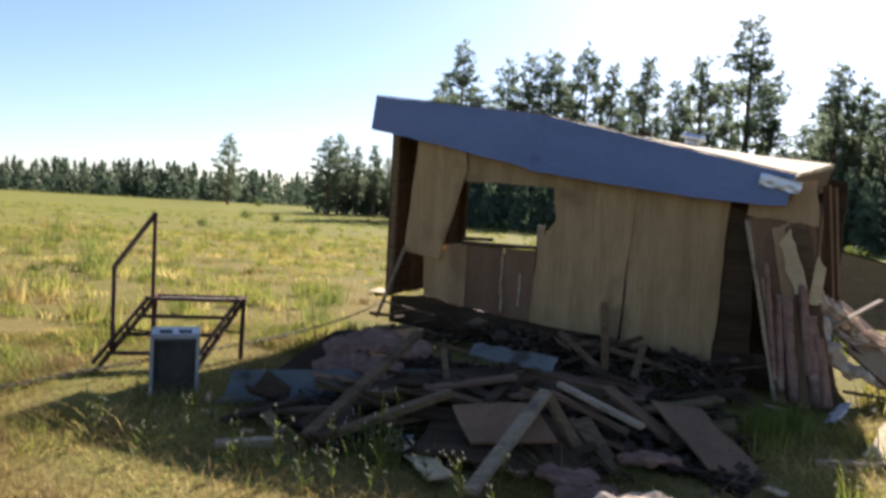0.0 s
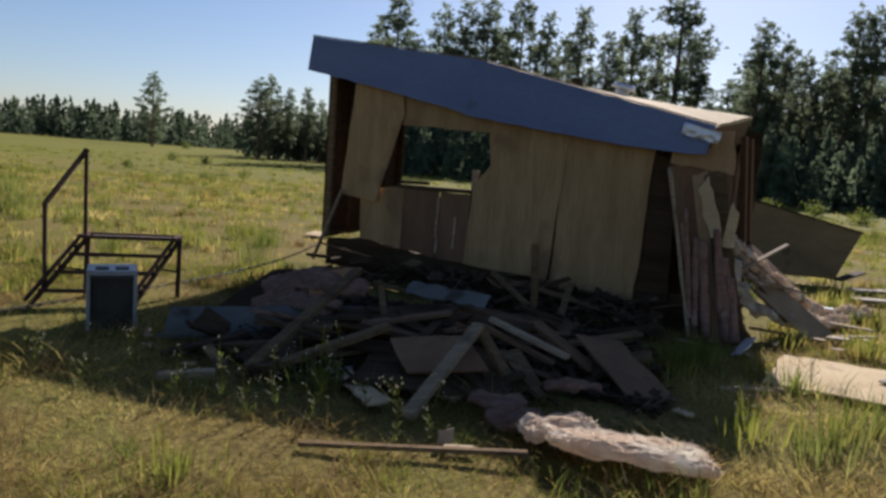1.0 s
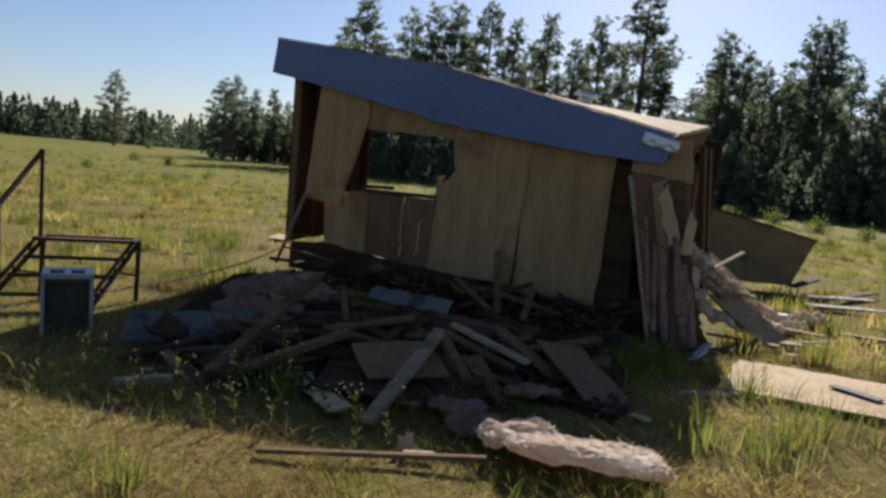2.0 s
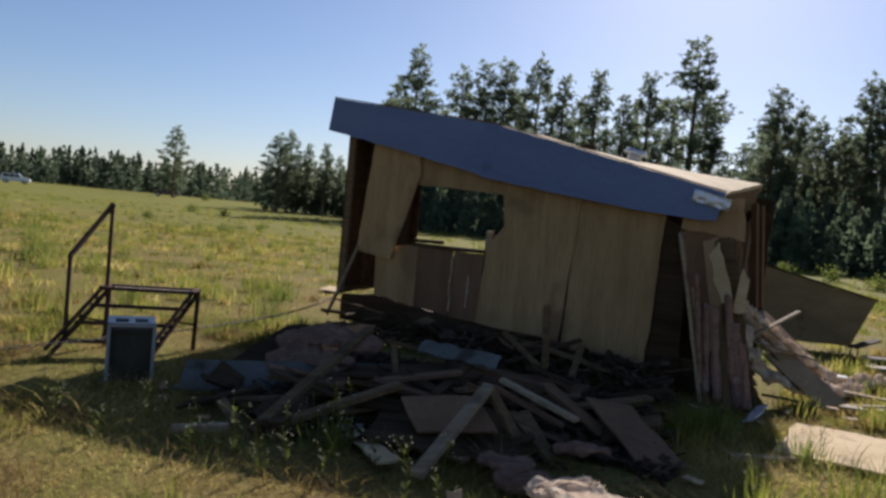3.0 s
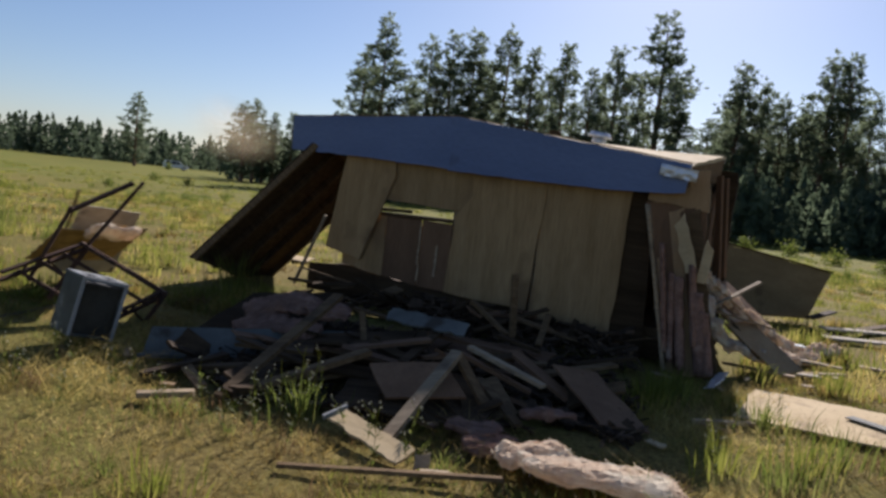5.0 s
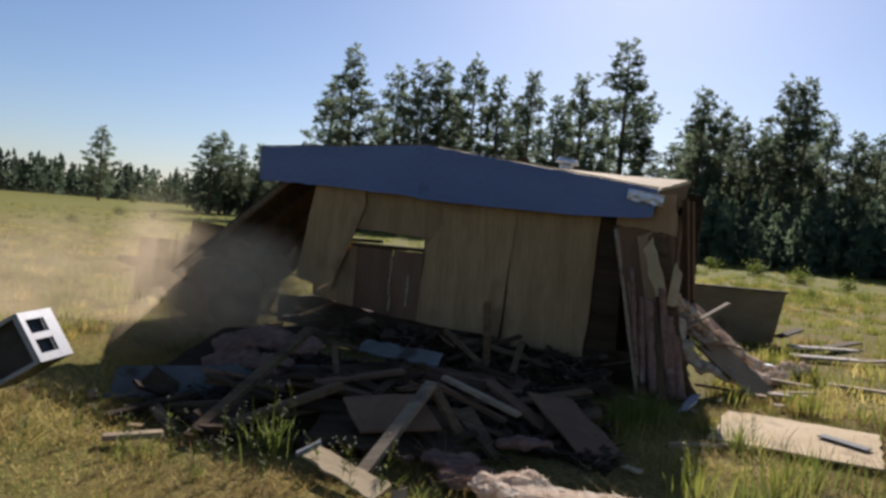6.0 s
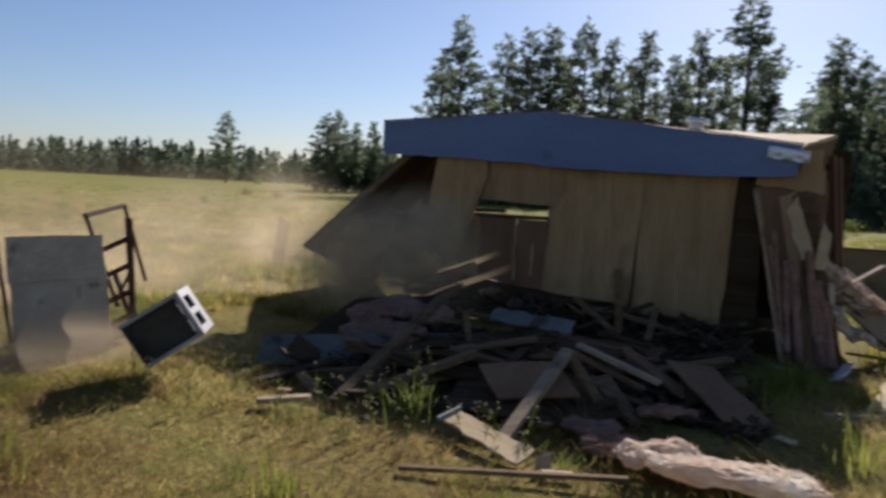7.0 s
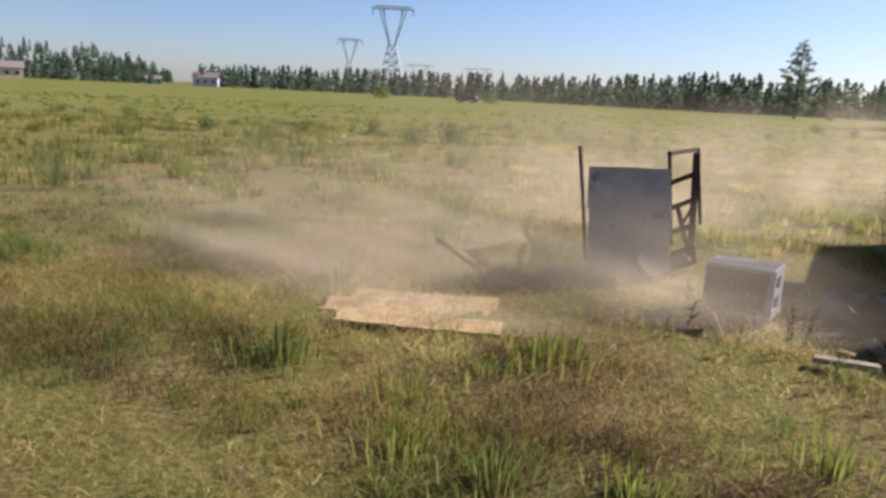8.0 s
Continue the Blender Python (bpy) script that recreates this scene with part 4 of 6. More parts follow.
# ---- the white case by the chain ----
def build_case():
    """An open-fronted enamelled case; its origin is its middle."""
    c = thing("appliance_case", "dirty white enamelled appliance case with a dark open front", "appliance")
    w, d, h, t = 0.38, 0.36, 0.49, 0.02
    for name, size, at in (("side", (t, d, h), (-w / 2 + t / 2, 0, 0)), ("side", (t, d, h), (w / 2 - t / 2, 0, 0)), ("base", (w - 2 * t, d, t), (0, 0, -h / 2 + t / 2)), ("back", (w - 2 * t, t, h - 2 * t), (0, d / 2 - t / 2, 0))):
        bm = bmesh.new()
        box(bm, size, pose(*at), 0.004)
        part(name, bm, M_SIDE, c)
    bm = bmesh.new()
    for x0, x1, y0, y1 in ((-w / 2, w / 2, -d / 2, -d / 2 + 0.05), (-w / 2, w / 2, d / 2 - 0.12, d / 2), (-w / 2, -w / 2 + 0.06, -d / 2, d / 2), (w / 2 - 0.06, w / 2, -d / 2, d / 2), (-0.025, 0.025, -d / 2, d / 2)):
        box(bm, (x1 - x0, y1 - y0, t), pose((x0 + x1) / 2, (y0 + y1) / 2, h / 2 + (x1 - x0) * 0.002))
    part("top", bm, M_WHITE, c, "white top with two dark slots")
    bm = bmesh.new()
    box(bm, (w - 0.05, d - 0.05, 0.01), pose(0, 0, h / 2 - 0.05))
    part("inner_plate", bm, M_BLACK, c)
    bm = bmesh.new()
    box(bm, (w - 0.05, 0.01, h - 0.06), pose(0, -d / 2 + 0.05, -0.01))
    part("front_panel", bm, M_INNER, c, "recessed dusty grey front panel with shade in its colour")
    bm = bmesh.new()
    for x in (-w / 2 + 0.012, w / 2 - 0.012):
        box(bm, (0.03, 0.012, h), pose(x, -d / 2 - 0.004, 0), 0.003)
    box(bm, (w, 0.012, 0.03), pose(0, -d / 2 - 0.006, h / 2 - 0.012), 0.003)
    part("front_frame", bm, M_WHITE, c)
    return c


case = build_case()


# ---- chain ----
def build_chain():
    """Steel links along a slightly sagging line; its origin is at the shed end."""
    ch = thing("chain", "long galvanised steel tow chain across the grass", "chain")
    me = bpy.data.meshes.new("link")
    bm = bmesh.new()
    pts = []
    for k in range(12):
        a = 2 * math.pi * k / 12
        pts.append(Vector((math.copysign(0.019, math.cos(a)) * (abs(math.cos(a)) > 0.01) + 0.014 * math.cos(a), 0.013 * math.sin(a), 0)))
    ringv = []
    for k, p in enumerate(pts):
        o = Vector((p.x * 0.5, p.y, 0)).normalized()
        ringv.append([bm.verts.new(p + 0.005 * (o * math.cos(b) + Vector((0, 0, 1)) * math.sin(b))) for b in (0, 1.57, 3.14, 4.71)])
    for k in range(12):
        for j in range(4):
            bm.faces.new((ringv[k][j], ringv[(k + 1) % 12][j], ringv[(k + 1) % 12][(j + 1) % 4], ringv[k][(j + 1) % 4]))
    bm.to_mesh(me)
    bm.free()
    me.materials.append(M_CHAIN)
    n, pitch = 125, 0.054
    for k in range(n):
        f = k / n
        ob = new("link", me)
        ob.parent = ch
        ob.matrix_basis = pose(k * pitch, 0.2 * math.sin(math.pi * min(1.0, k * pitch / 4.7)), -0.17 * (1 - math.exp(-k * pitch / 0.9))) @ pose(0, 0, 0, 90 * (k % 2) + 20, (0.5 - f) * -6, 0)
    return ch


chain = build_chain()


# ---- loose boards and sheets of the heap ----
def board(a, b, w, t, mat, label="weathered loose board on the debris heap", name="board", twist=0.0, group="boards of the heap"):
    a, b = Vector(a), Vector(b)
    mid = (a + b) / 2
    ob = thing(name, label, "board", Matrix.Translation(mid), group)
    bm = bmesh.new()
    d = b - a
    m = d.to_track_quat("X", "Z").to_matrix().to_4x4() @ pose(0, 0, 0, twist)
    L = d.length
    r = random.Random(int(abs(a.x * 1000 + b.y * 77)))
    out = torn([(-L / 2, -w / 2), (L / 2, -w / 2), (L / 2, w / 2), (-L / 2, w / 2)], r.randint(0, 999), 0.012, 0.04, (1, 3))
    slab(bm, out, t, m @ pose(0, 0, t / 2, -90))
    part("wood", bm, mat, ob)
    return ob


def sheet(corners, t, mat, label, name="sheet", seed=1, amount=0.012, category="board", step=0.15):
    """A flat piece through three corners a, b, d (the fourth follows), broken at its edges."""
    a, b, d = (Vector(c) for c in corners)
    u, v = b - a, d - a
    x = u.normalized()
    nrm = u.cross(v).normalized()
    y = nrm.cross(x)
    m = Matrix((x, nrm, y)).transposed().to_4x4()
    ob = thing(name, label, category, Matrix.Translation(a))
    p = (v.dot(x), v.dot(y))
    bm = bmesh.new()
    slab(bm, torn([(0, 0), (u.length, 0), (u.length + p[0], p[1]), p], seed, amount, step), t, m @ pose(0, -t / 2, 0))
    part("panel", bm, mat, ob)
    return ob


def batt(at, size, turn, seed, label="torn pink insulation batt in the debris", rough=0.34, freq=3.0, tilt=(0, 0), cuts=20, mat=M_PINK):
    ob = thing("insulation", label, "insulation", pose(*at, tilt[0], tilt[1], turn), "pink insulation")
    bm = bmesh.new()
    lump(bm, size, seed, rough, cuts, freq)
    bm.normal_update()
    vs, fs = frayed(bm, int(800 * size[0] * size[1] / 0.3), seed)
    part("batt", bm, mat, ob, "", True)
    raw("fibre", vs, fs, mat, "stuff", parent=ob)
    return ob


def build_heap():
    rs = random.Random(63)
    board((-1.32, 4.78, 0.03), (-0.72, 6.1, 0.60), 0.09, 0.04, M_GREYWOOD)
    board((-1.26, 4.86, 0.03), (-0.36, 5.35, 0.32), 0.10, 0.04, M_GREYWOOD)
    sheet(((-2.22, 5.72, 0.02), (-0.42, 6.2, 0.06), (-2.24, 5.95, 0.2)), 0.02, M_METAL, "dented pale blue-grey metal panel lying on the heap", "metal_sheet", 3, 0.006, "metal sheet")
    board((-2.25, 5.68, 0.02), (-0.38, 6.14, 0.05), 0.04, 0.03, M_METAL, "pale metal edge strip along the heap", "metal_strip")
    sheet(((-2.1, 6.6, 0.05), (-1.2, 6.7, 0.12), (-1.7, 7.2, 0.36)), 0.02, M_DARKWOOD, "grey weathered sheet at the foot of the shed", "plywood_sheet", 5, 0.02, "plywood")
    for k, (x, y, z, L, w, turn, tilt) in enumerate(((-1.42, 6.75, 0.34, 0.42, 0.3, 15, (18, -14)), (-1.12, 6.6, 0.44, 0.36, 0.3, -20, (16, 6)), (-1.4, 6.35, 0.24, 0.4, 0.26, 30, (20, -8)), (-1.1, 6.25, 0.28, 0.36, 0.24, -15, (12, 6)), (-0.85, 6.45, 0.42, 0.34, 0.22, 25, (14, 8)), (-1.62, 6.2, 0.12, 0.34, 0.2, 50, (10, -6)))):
        batt((x, y, z - 0.03), (L * 1.2, w * 1.1, 0.065), turn, 1 + k, rough=0.5, freq=3.4, tilt=tilt, cuts=28, mat=M_SHADEPINK)
    board((-0.14, 4.26, 0.03), (0.30, 5.15, 0.42), 0.085, 0.045, M_LUMBER, "pale split two-by-four propped on the heap")
    board((0.30, 5.15, 0.42), (0.52, 4.95, 0.12), 0.09, 0.03, M_GREYWOOD)
    sheet(((-0.34, 5.2, 0.26), (0.22, 5.2, 0.32), (-0.18, 4.84, 0.12)), 0.018, M_BROWN, "dull brown broken panel lying on the heap", "panel_piece", 7, 0.015)
    sheet(((-0.3, 6.3, 0.40), (0.40, 6.1, 0.36), (-0.25, 6.45, 0.48)), 0.02, M_METAL, "crumpled pale metal strip on the heap", "metal_strip", 8, 0.02, "metal sheet", 0.06)
    for a, b, w, mat in (
        ((0.36, 5.5, 0.34), (0.92, 5.45, 0.10), 0.09, M_BROWN), ((-0.62, 6.6, 0.42), (-0.28, 6.6, 0.36), 0.07, M_GREYWOOD), ((-0.52, 6.3, 0.44), (-0.46, 6.1, 0.2), 0.05, M_GREYWOOD),
        ((0.5, 6.95, 0.55), (0.84, 6.7, 0.30), 0.07, M_GREYWOOD), ((0.74, 6.5, 0.32), (1.12, 6.35, 0.24), 0.07, M_DARKWOOD), ((1.26, 6.9, 0.50), (1.14, 6.6, 0.24), 0.06, M_GREYWOOD),
        ((0.90, 7.0, 0.85), (0.93, 6.95, 0.24), 0.07, M_GREYWOOD), ((0.82, 5.95, 0.30), (1.24, 5.4, 0.08), 0.12, M_BROWN), ((-1.9, 5.35, 0.04), (-1.1, 5.5, 0.10), 0.1, M_GREYWOOD),
        ((-2.0, 5.15, 0.03), (-1.5, 5.6, 0.12), 0.08, M_DARKWOOD), ((-0.9, 5.6, 0.2), (0.1, 5.9, 0.34), 0.11, M_BROWN), ((-0.8, 5.2, 0.1), (0.0, 5.6, 0.2), 0.09, M_GREYWOOD),
        ((0.5, 5.3, 0.2), (0.75, 4.75, 0.05), 0.07, M_GREYWOOD), ((0.1, 6.4, 0.3), (0.9, 6.0, 0.26), 0.1, M_BROWN), ((1.1, 5.9, 0.15), (1.8, 6.3, 0.2), 0.1, M_GREYWOOD),
        ((-0.1, 5.5, 0.22), (0.3, 6.6, 0.4), 0.08, M_DARKWOOD), ((-1.5, 5.9, 0.14), (-0.7, 5.5, 0.22), 0.08, M_GREYWOOD), ((1.5, 6.6, 0.1), (2.1, 6.7, 0.2), 0.09, M_DARKWOOD),
    ):
        board(a, b, w, 0.03, mat)
    rw = random.Random(41)
    for k in range(34):
        at = SHED @ Vector((-rw.uniform(0.75, 5.0), -rw.uniform(0.12, 0.75), rw.uniform(0.08, 0.32)))
        L, a, up = rw.uniform(0.3, 1.0), rw.uniform(0, 3.14), rw.uniform(-0.3, 0.3)
        d = Vector((math.cos(a), math.sin(a) * 0.5, up)) * L / 2
        lo = min(at.z - d.z, at.z + d.z)
        at.z += max(0, 0.02 - lo)
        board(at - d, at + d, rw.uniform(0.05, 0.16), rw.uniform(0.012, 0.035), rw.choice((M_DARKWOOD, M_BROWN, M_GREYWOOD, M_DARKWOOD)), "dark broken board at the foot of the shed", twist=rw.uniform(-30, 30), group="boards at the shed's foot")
    rh = random.Random(77)
    for k in range(46):
        ang, rad = rh.uniform(0, 6.28), math.sqrt(rh.random())
        x, y = -0.1 + 2.0 * rad * math.cos(ang), 5.75 + 0.95 * rad * math.sin(ang)
        z = 0.05 + 0.26 * (1 - rad * rad) * rh.uniform(0.6, 1.0)
        a, L = rh.uniform(0, 3.14), rh.uniform(0.25, 0.8)
        dx, dy, dz = L / 2 * math.cos(a), L / 2 * math.sin(a) * 0.8, rh.uniform(-0.1, 0.1)
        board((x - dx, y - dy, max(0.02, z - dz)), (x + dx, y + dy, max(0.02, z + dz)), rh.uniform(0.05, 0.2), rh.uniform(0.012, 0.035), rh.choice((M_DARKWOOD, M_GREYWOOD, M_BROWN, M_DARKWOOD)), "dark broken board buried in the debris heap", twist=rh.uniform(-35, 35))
    sheet(((1.12, 5.7, 0.28), (1.52, 5.82, 0.22), (1.36, 4.9, 0.06)), 0.018, M_BROWN, "dark brown sheet leaning off the heap", "panel_piece", 9, 0.012)
    sheet(((-1.2, 5.5, 0.10), (-0.2, 5.75, 0.2), (-1.0, 6.2, 0.2)), 0.018, M_DARKWOOD, "dark broken plywood under the heap", "panel_piece", 10, 0.03)
    sheet(((-0.1, 6.0, 0.16), (1.0, 5.7, 0.14), (0.2, 6.8, 0.22)), 0.018, M_BROWN, "brown broken panel under the heap", "panel_piece", 12, 0.03)
    sheet(((-0.6, 4.75, 0.06), (0.5, 4.6, 0.05), (-0.4, 5.5, 0.16)), 0.018, M_DARKWOOD, "dark broken plywood under the heap", "panel_piece", 13, 0.03)
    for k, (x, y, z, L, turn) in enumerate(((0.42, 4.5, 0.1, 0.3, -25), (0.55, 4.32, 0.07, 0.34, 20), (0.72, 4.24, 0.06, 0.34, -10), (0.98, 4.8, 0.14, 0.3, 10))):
        batt((x, y, z - 0.02), (L * 1.2, 0.2, 0.04), turn, 150 + k, "matted pink insulation in the shade of the heap", 0.55, 4.0, (rs.uniform(-15, 15), rs.uniform(-10, 10)), 28, M_SHADEPINK)
    board((0.43, 5.69, 0.36), (0.98, 5.21, 0.22), 0.07, 0.03, M_LUMBER, "pale split board across the heap")
    batt((1.12, 3.86, 0.08), (0.96, 0.42, 0.09), -10, 6, "large torn pale insulation batt on the grass", 0.17, 3.6, (-4, 4), 48)
    batt((0.74, 4.06, 0.09), (0.42, 0.24, 0.07), 15, 7, "torn pink insulation batt on the grass", 0.3, 4.0, (10, -6), 30)
    board((-0.70, 3.74, 0.02), (0.55, 3.78, 0.045), 0.035, 0.025, M_GREYWOOD, "thin grey trim strip lying in the grass", "trim_strip")
    sheet(((0.05, 3.9, 0.0), (0.14, 3.95, 0.0), (0.05, 3.94, 0.08)), 0.012, M_LUMBER, "small upright shard in the grass", "shard", 14, 0.02)
    board((-1.84, 4.66, 0.03), (-1.5, 4.79, 0.04), 0.07, 0.04, M_LUMBER, "short pale lumber offcut in the grass")
    sheet(((2.62, 5.62, 0.03), (3.75, 5.06, 0.03), (3.26, 6.6, 0.035)), 0.015, M_ORANGEPLY, "pale tan plywood sheet lying in the grass", "plywood_sheet", 16, 0.02, "plywood")
    board((2.2, 5.36, 0.03), (2.72, 5.44, 0.03), 0.05, 0.025, M_LUMBER, "thin pale strip in the grass")
    sheet(((3.66, 5.8, 0.06), (3.86, 5.45, 0.06), (3.76, 5.86, 0.06)), 0.012, M_METAL, "small grey metal scrap on the plywood", "metal_scrap", 17, 0.01, "metal sheet")
    # heap beside the far end: sheathing that slides off the broken end, with torn batts and sticks on it
    sheet(((3.12, 8.0, 0.80), (3.75, 8.75, 0.85), (4.05, 7.9, 0.02)), 0.016, M_BROWN, "brown sheathing sliding off the broken end of the shed", "plywood_sheet", 22, 0.03, "plywood")
    sheet(((3.44, 7.9, 0.44), (3.76, 8.02, 0.50), (3.86, 7.36, 0.02)), 0.016, M_PLY, "plywood sheet sliding off the pink heap", "plywood_sheet", 18, 0.012, "plywood")
    ridge = ((3.17, 8.1, 0.99), (3.33, 8.15, 0.89), (3.5, 8.2, 0.77), (3.66, 8.24, 0.64), (3.82, 8.26, 0.52), (4.0, 8.28, 0.43), (4.17, 8.3, 0.35), (4.42, 8.5, 0.22), (4.68, 8.68, 0.12), (4.95, 8.85, 0.08), (5.25, 9.0, 0.08), (5.55, 9.2, 0.07))
    lower = ((3.05, 7.8, 0.78), (3.16, 7.76, 0.58), (3.3, 7.72, 0.38), (3.46, 7.7, 0.27), (3.64, 7.68, 0.21), (3.86, 7.68, 0.15))
    inner = ((3.16, 7.95, 0.80), (3.3, 8.0, 0.66), (3.45, 8.05, 0.56), (3.62, 8.08, 0.45), (3.78, 8.1, 0.34))
    front = ((3.95, 7.9, 0.22), (4.2, 8.0, 0.15), (4.45, 8.15, 0.1), (4.75, 8.4, 0.07))
    for j, (line, w, thick) in enumerate(((ridge, 0.17, 0.10), (lower, 0.16, 0.11), (inner, 0.09, 0.06), (front, 0.2, 0.08))):
        for k, (a, b) in enumerate(zip(line, line[1:])):
            a, b = Vector(a), Vector(b)
            d = b - a
            batt((a + b) / 2 + Vector((0, 0, -0.02)), (d.length * 1.35, w * rs.uniform(0.7, 1.3), thick * rs.uniform(0.7, 1.2)), math.degrees(math.atan2(d.y, d.x)) + rs.uniform(-9, 9), 90 + 20 * j + k,
                 "torn pale pink insulation strip spilling from the shed", 0.42, 4.5, (rs.uniform(-5, 35), math.degrees(math.asin(-d.z / d.length))), 16)
    for a, b, w, mat in (((3.16, 7.8, 0.59), (3.82, 8.0, 0.95), 0.06, M_LUMBER), ((3.13, 7.78, 0.62), (4.08, 7.98, 0.42), 0.08, M_LUMBER), ((3.33, 7.74, 0.50), (3.74, 7.62, 0.14), 0.05, M_GREYWOOD), ((3.52, 7.9, 0.46), (3.86, 7.72, 0.16), 0.03, M_DARKWOOD),
                         ((3.2, 8.02, 0.86), (3.5, 7.9, 0.46), 0.05, M_LUMBER), ((3.35, 8.1, 0.84), (3.95, 8.2, 0.42), 0.05, M_PLY), ((3.6, 7.5, 0.05), (4.0, 7.32, 0.04), 0.08, M_PLY), ((3.3, 7.5, 0.08), (3.75, 7.45, 0.05), 0.06, M_GREYWOOD),
                         ((4.3, 8.1, 0.10), (4.9, 8.0, 0.05), 0.08, M_LUMBER), ((4.35, 8.45, 0.2), (4.75, 8.6, 0.16), 0.07, M_FLASH), ((4.2, 7.6, 0.03), (4.8, 7.75, 0.03), 0.05, M_LUMBER), ((3.95, 7.55, 0.04), (4.35, 7.45, 0.04), 0.1, M_GREYPLY)):
        board(a, b, w, 0.022, mat, "split board on the pink heap", group="boards of the side heap")
    sheet(((2.72, 6.5, 0.02), (3.1, 7.1, 0.05), (2.8, 6.45, 0.05)), 0.01, M_FLASH, "crumpled pale metal scrap by the wall", "metal_scrap", 19, 0.02, "metal sheet", 0.06)
    for a, b, w, mat in (((6.1, 10.6, 0.05), (8.2, 12.2, 0.08), 0.18, M_GREYWOOD), ((6.2, 10.8, 0.12), (7.4, 11.0, 0.1), 0.2, M_GREYPLY), ((6.0, 10.4, 0.04), (7.0, 10.3, 0.05), 0.22, M_GREYPLY),
                         ((7.0, 10.3, 0.03), (7.9, 10.7, 0.03), 0.12, M_LUMBER), ((5.3, 8.35, 0.03), (6.0, 8.0, 0.03), 0.1, M_LUMBER), ((6.2, 11.2, 0.2), (7.2, 12.3, 0.22), 0.14, M_DARKWOOD)):
        board(a, b, w, 0.03, mat, "grey board scattered behind the shed", group="boards behind the shed")
    sheet(((-2.6, 13.4, 0.02), (-2.2, 13.2, 0.02), (-2.5, 13.9, 0.04)), 0.02, M_ORANGEPLY, "pale scrap lying in the meadow", "scrap", 21, 0.03)


def build_scraps():
    """Pale chips and torn bits that catch the light round the heap."""
    r = random.Random(57)
    spots = ((0.18, 3.86), (1.72, 4.75), (2.3, 5.3), (2.9, 6.6), (3.4, 7.1), (4.0, 7.05), (2.45, 6.9), (-1.75, 5.0), (-2.35, 5.75), (4.6, 7.6), (5.2, 8.3), (-2.2, 6.75), (-1.95, 7.35))
    for k, (x, y) in enumerate(spots):
        ob = thing("wood_chip", "small pale torn wood chip lying in the grass", "chip", pose(x, y, 0.015, r.uniform(-12, 12), r.uniform(-12, 12), r.uniform(0, 360)), "pale chips round the heap")
        L, w = r.uniform(0.05, 0.14), r.uniform(0.015, 0.035)
        bm = bmesh.new()
        slab(bm, torn([(-L, -w), (L, -w * 0.6), (L * 0.8, w), (-L * 0.9, w * 0.7)], 170 + k, 0.012, 0.05), 0.01, pose(0, 0, 0.01, -90))
        part("wood", bm, r.choice((M_ORANGEPLY, M_LUMBER, M_PLY)), ob)


def build_rubble():
    """Dark splinters and chips between the heap and the wall, too many to count."""
    r = np.random.RandomState(31)
    vs, fs = [], []
    for _ in range(2600):
        x, y = r.uniform(-1.9, 2.25), r.uniform(4.75, 8.9)
        t = 0.509 * (x - 2.95) + 0.861 * (y - 7.3)
        if t > -0.08 or (x > 1.7 and y < 5.6) or ((x + 0.1) / 2.1) ** 2 + ((y - 6.2) / 1.7) ** 2 > 1.05 + 0.3 * math.sin(x * 5) and t < -0.8:
            continue
        top = 0.03 + 0.30 * math.exp(-((t + 0.35) / 0.5) ** 2) + 0.16 * math.exp(-((x + 0.1) ** 2 / 1.6 + (y - 5.9) ** 2 / 0.5))
        z = top * r.uniform(0.2, 1.0)
        L, w, h = r.uniform(0.06, 0.34), r.uniform(0.012, 0.08), r.uniform(0.006, 0.02)
        m = Matrix.Translation((x, y, z)) @ pose(0, 0, 0, r.uniform(-50, 50), r.uniform(-28, 28), r.uniform(0, 360))
        k = len(vs)
        cut = r.uniform(0.5, 1.0)
        for a, b, c in ((-1, -1, -1), (1, -cut, -1), (cut, 1, -1), (-1, 1, -1), (-1, -1, 1), (1, -cut, 1), (cut, 1, 1), (-1, 1, 1)):
            vs.append(m @ Vector((a * L / 2, b * w / 2, c * h / 2)))
        fs += [(k, k + 3, k + 2, k + 1), (k + 4, k + 5, k + 6, k + 7), (k, k + 1, k + 5, k + 4), (k + 1, k + 2, k + 6, k + 5), (k + 2, k + 3, k + 7, k + 6), (k + 3, k, k + 4, k + 7)]
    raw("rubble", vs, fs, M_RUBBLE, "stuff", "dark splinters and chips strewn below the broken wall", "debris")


build_rubble()
build_scraps()
build_heap()

# plank that is flicked over
flick = thing("plank", "pale broken plank by the heap", "board")
bm = bmesh.new()
slab(bm, torn([(-0.36, -0.07), (0.36, -0.09), (0.34, 0.08), (-0.36, 0.08)], 71, 0.012, 0.06), 0.018, pose(0, 0, 0.009, -90))
part("wood", bm, M_ORANGEPLY, flick)
bm = bmesh.new()
bar(bm, (-0.36, -0.09, 0.012), (-0.36, 0.1, 0.012), 0.02, 0.03)
part("cleat", bm, M_WHITE, flick)


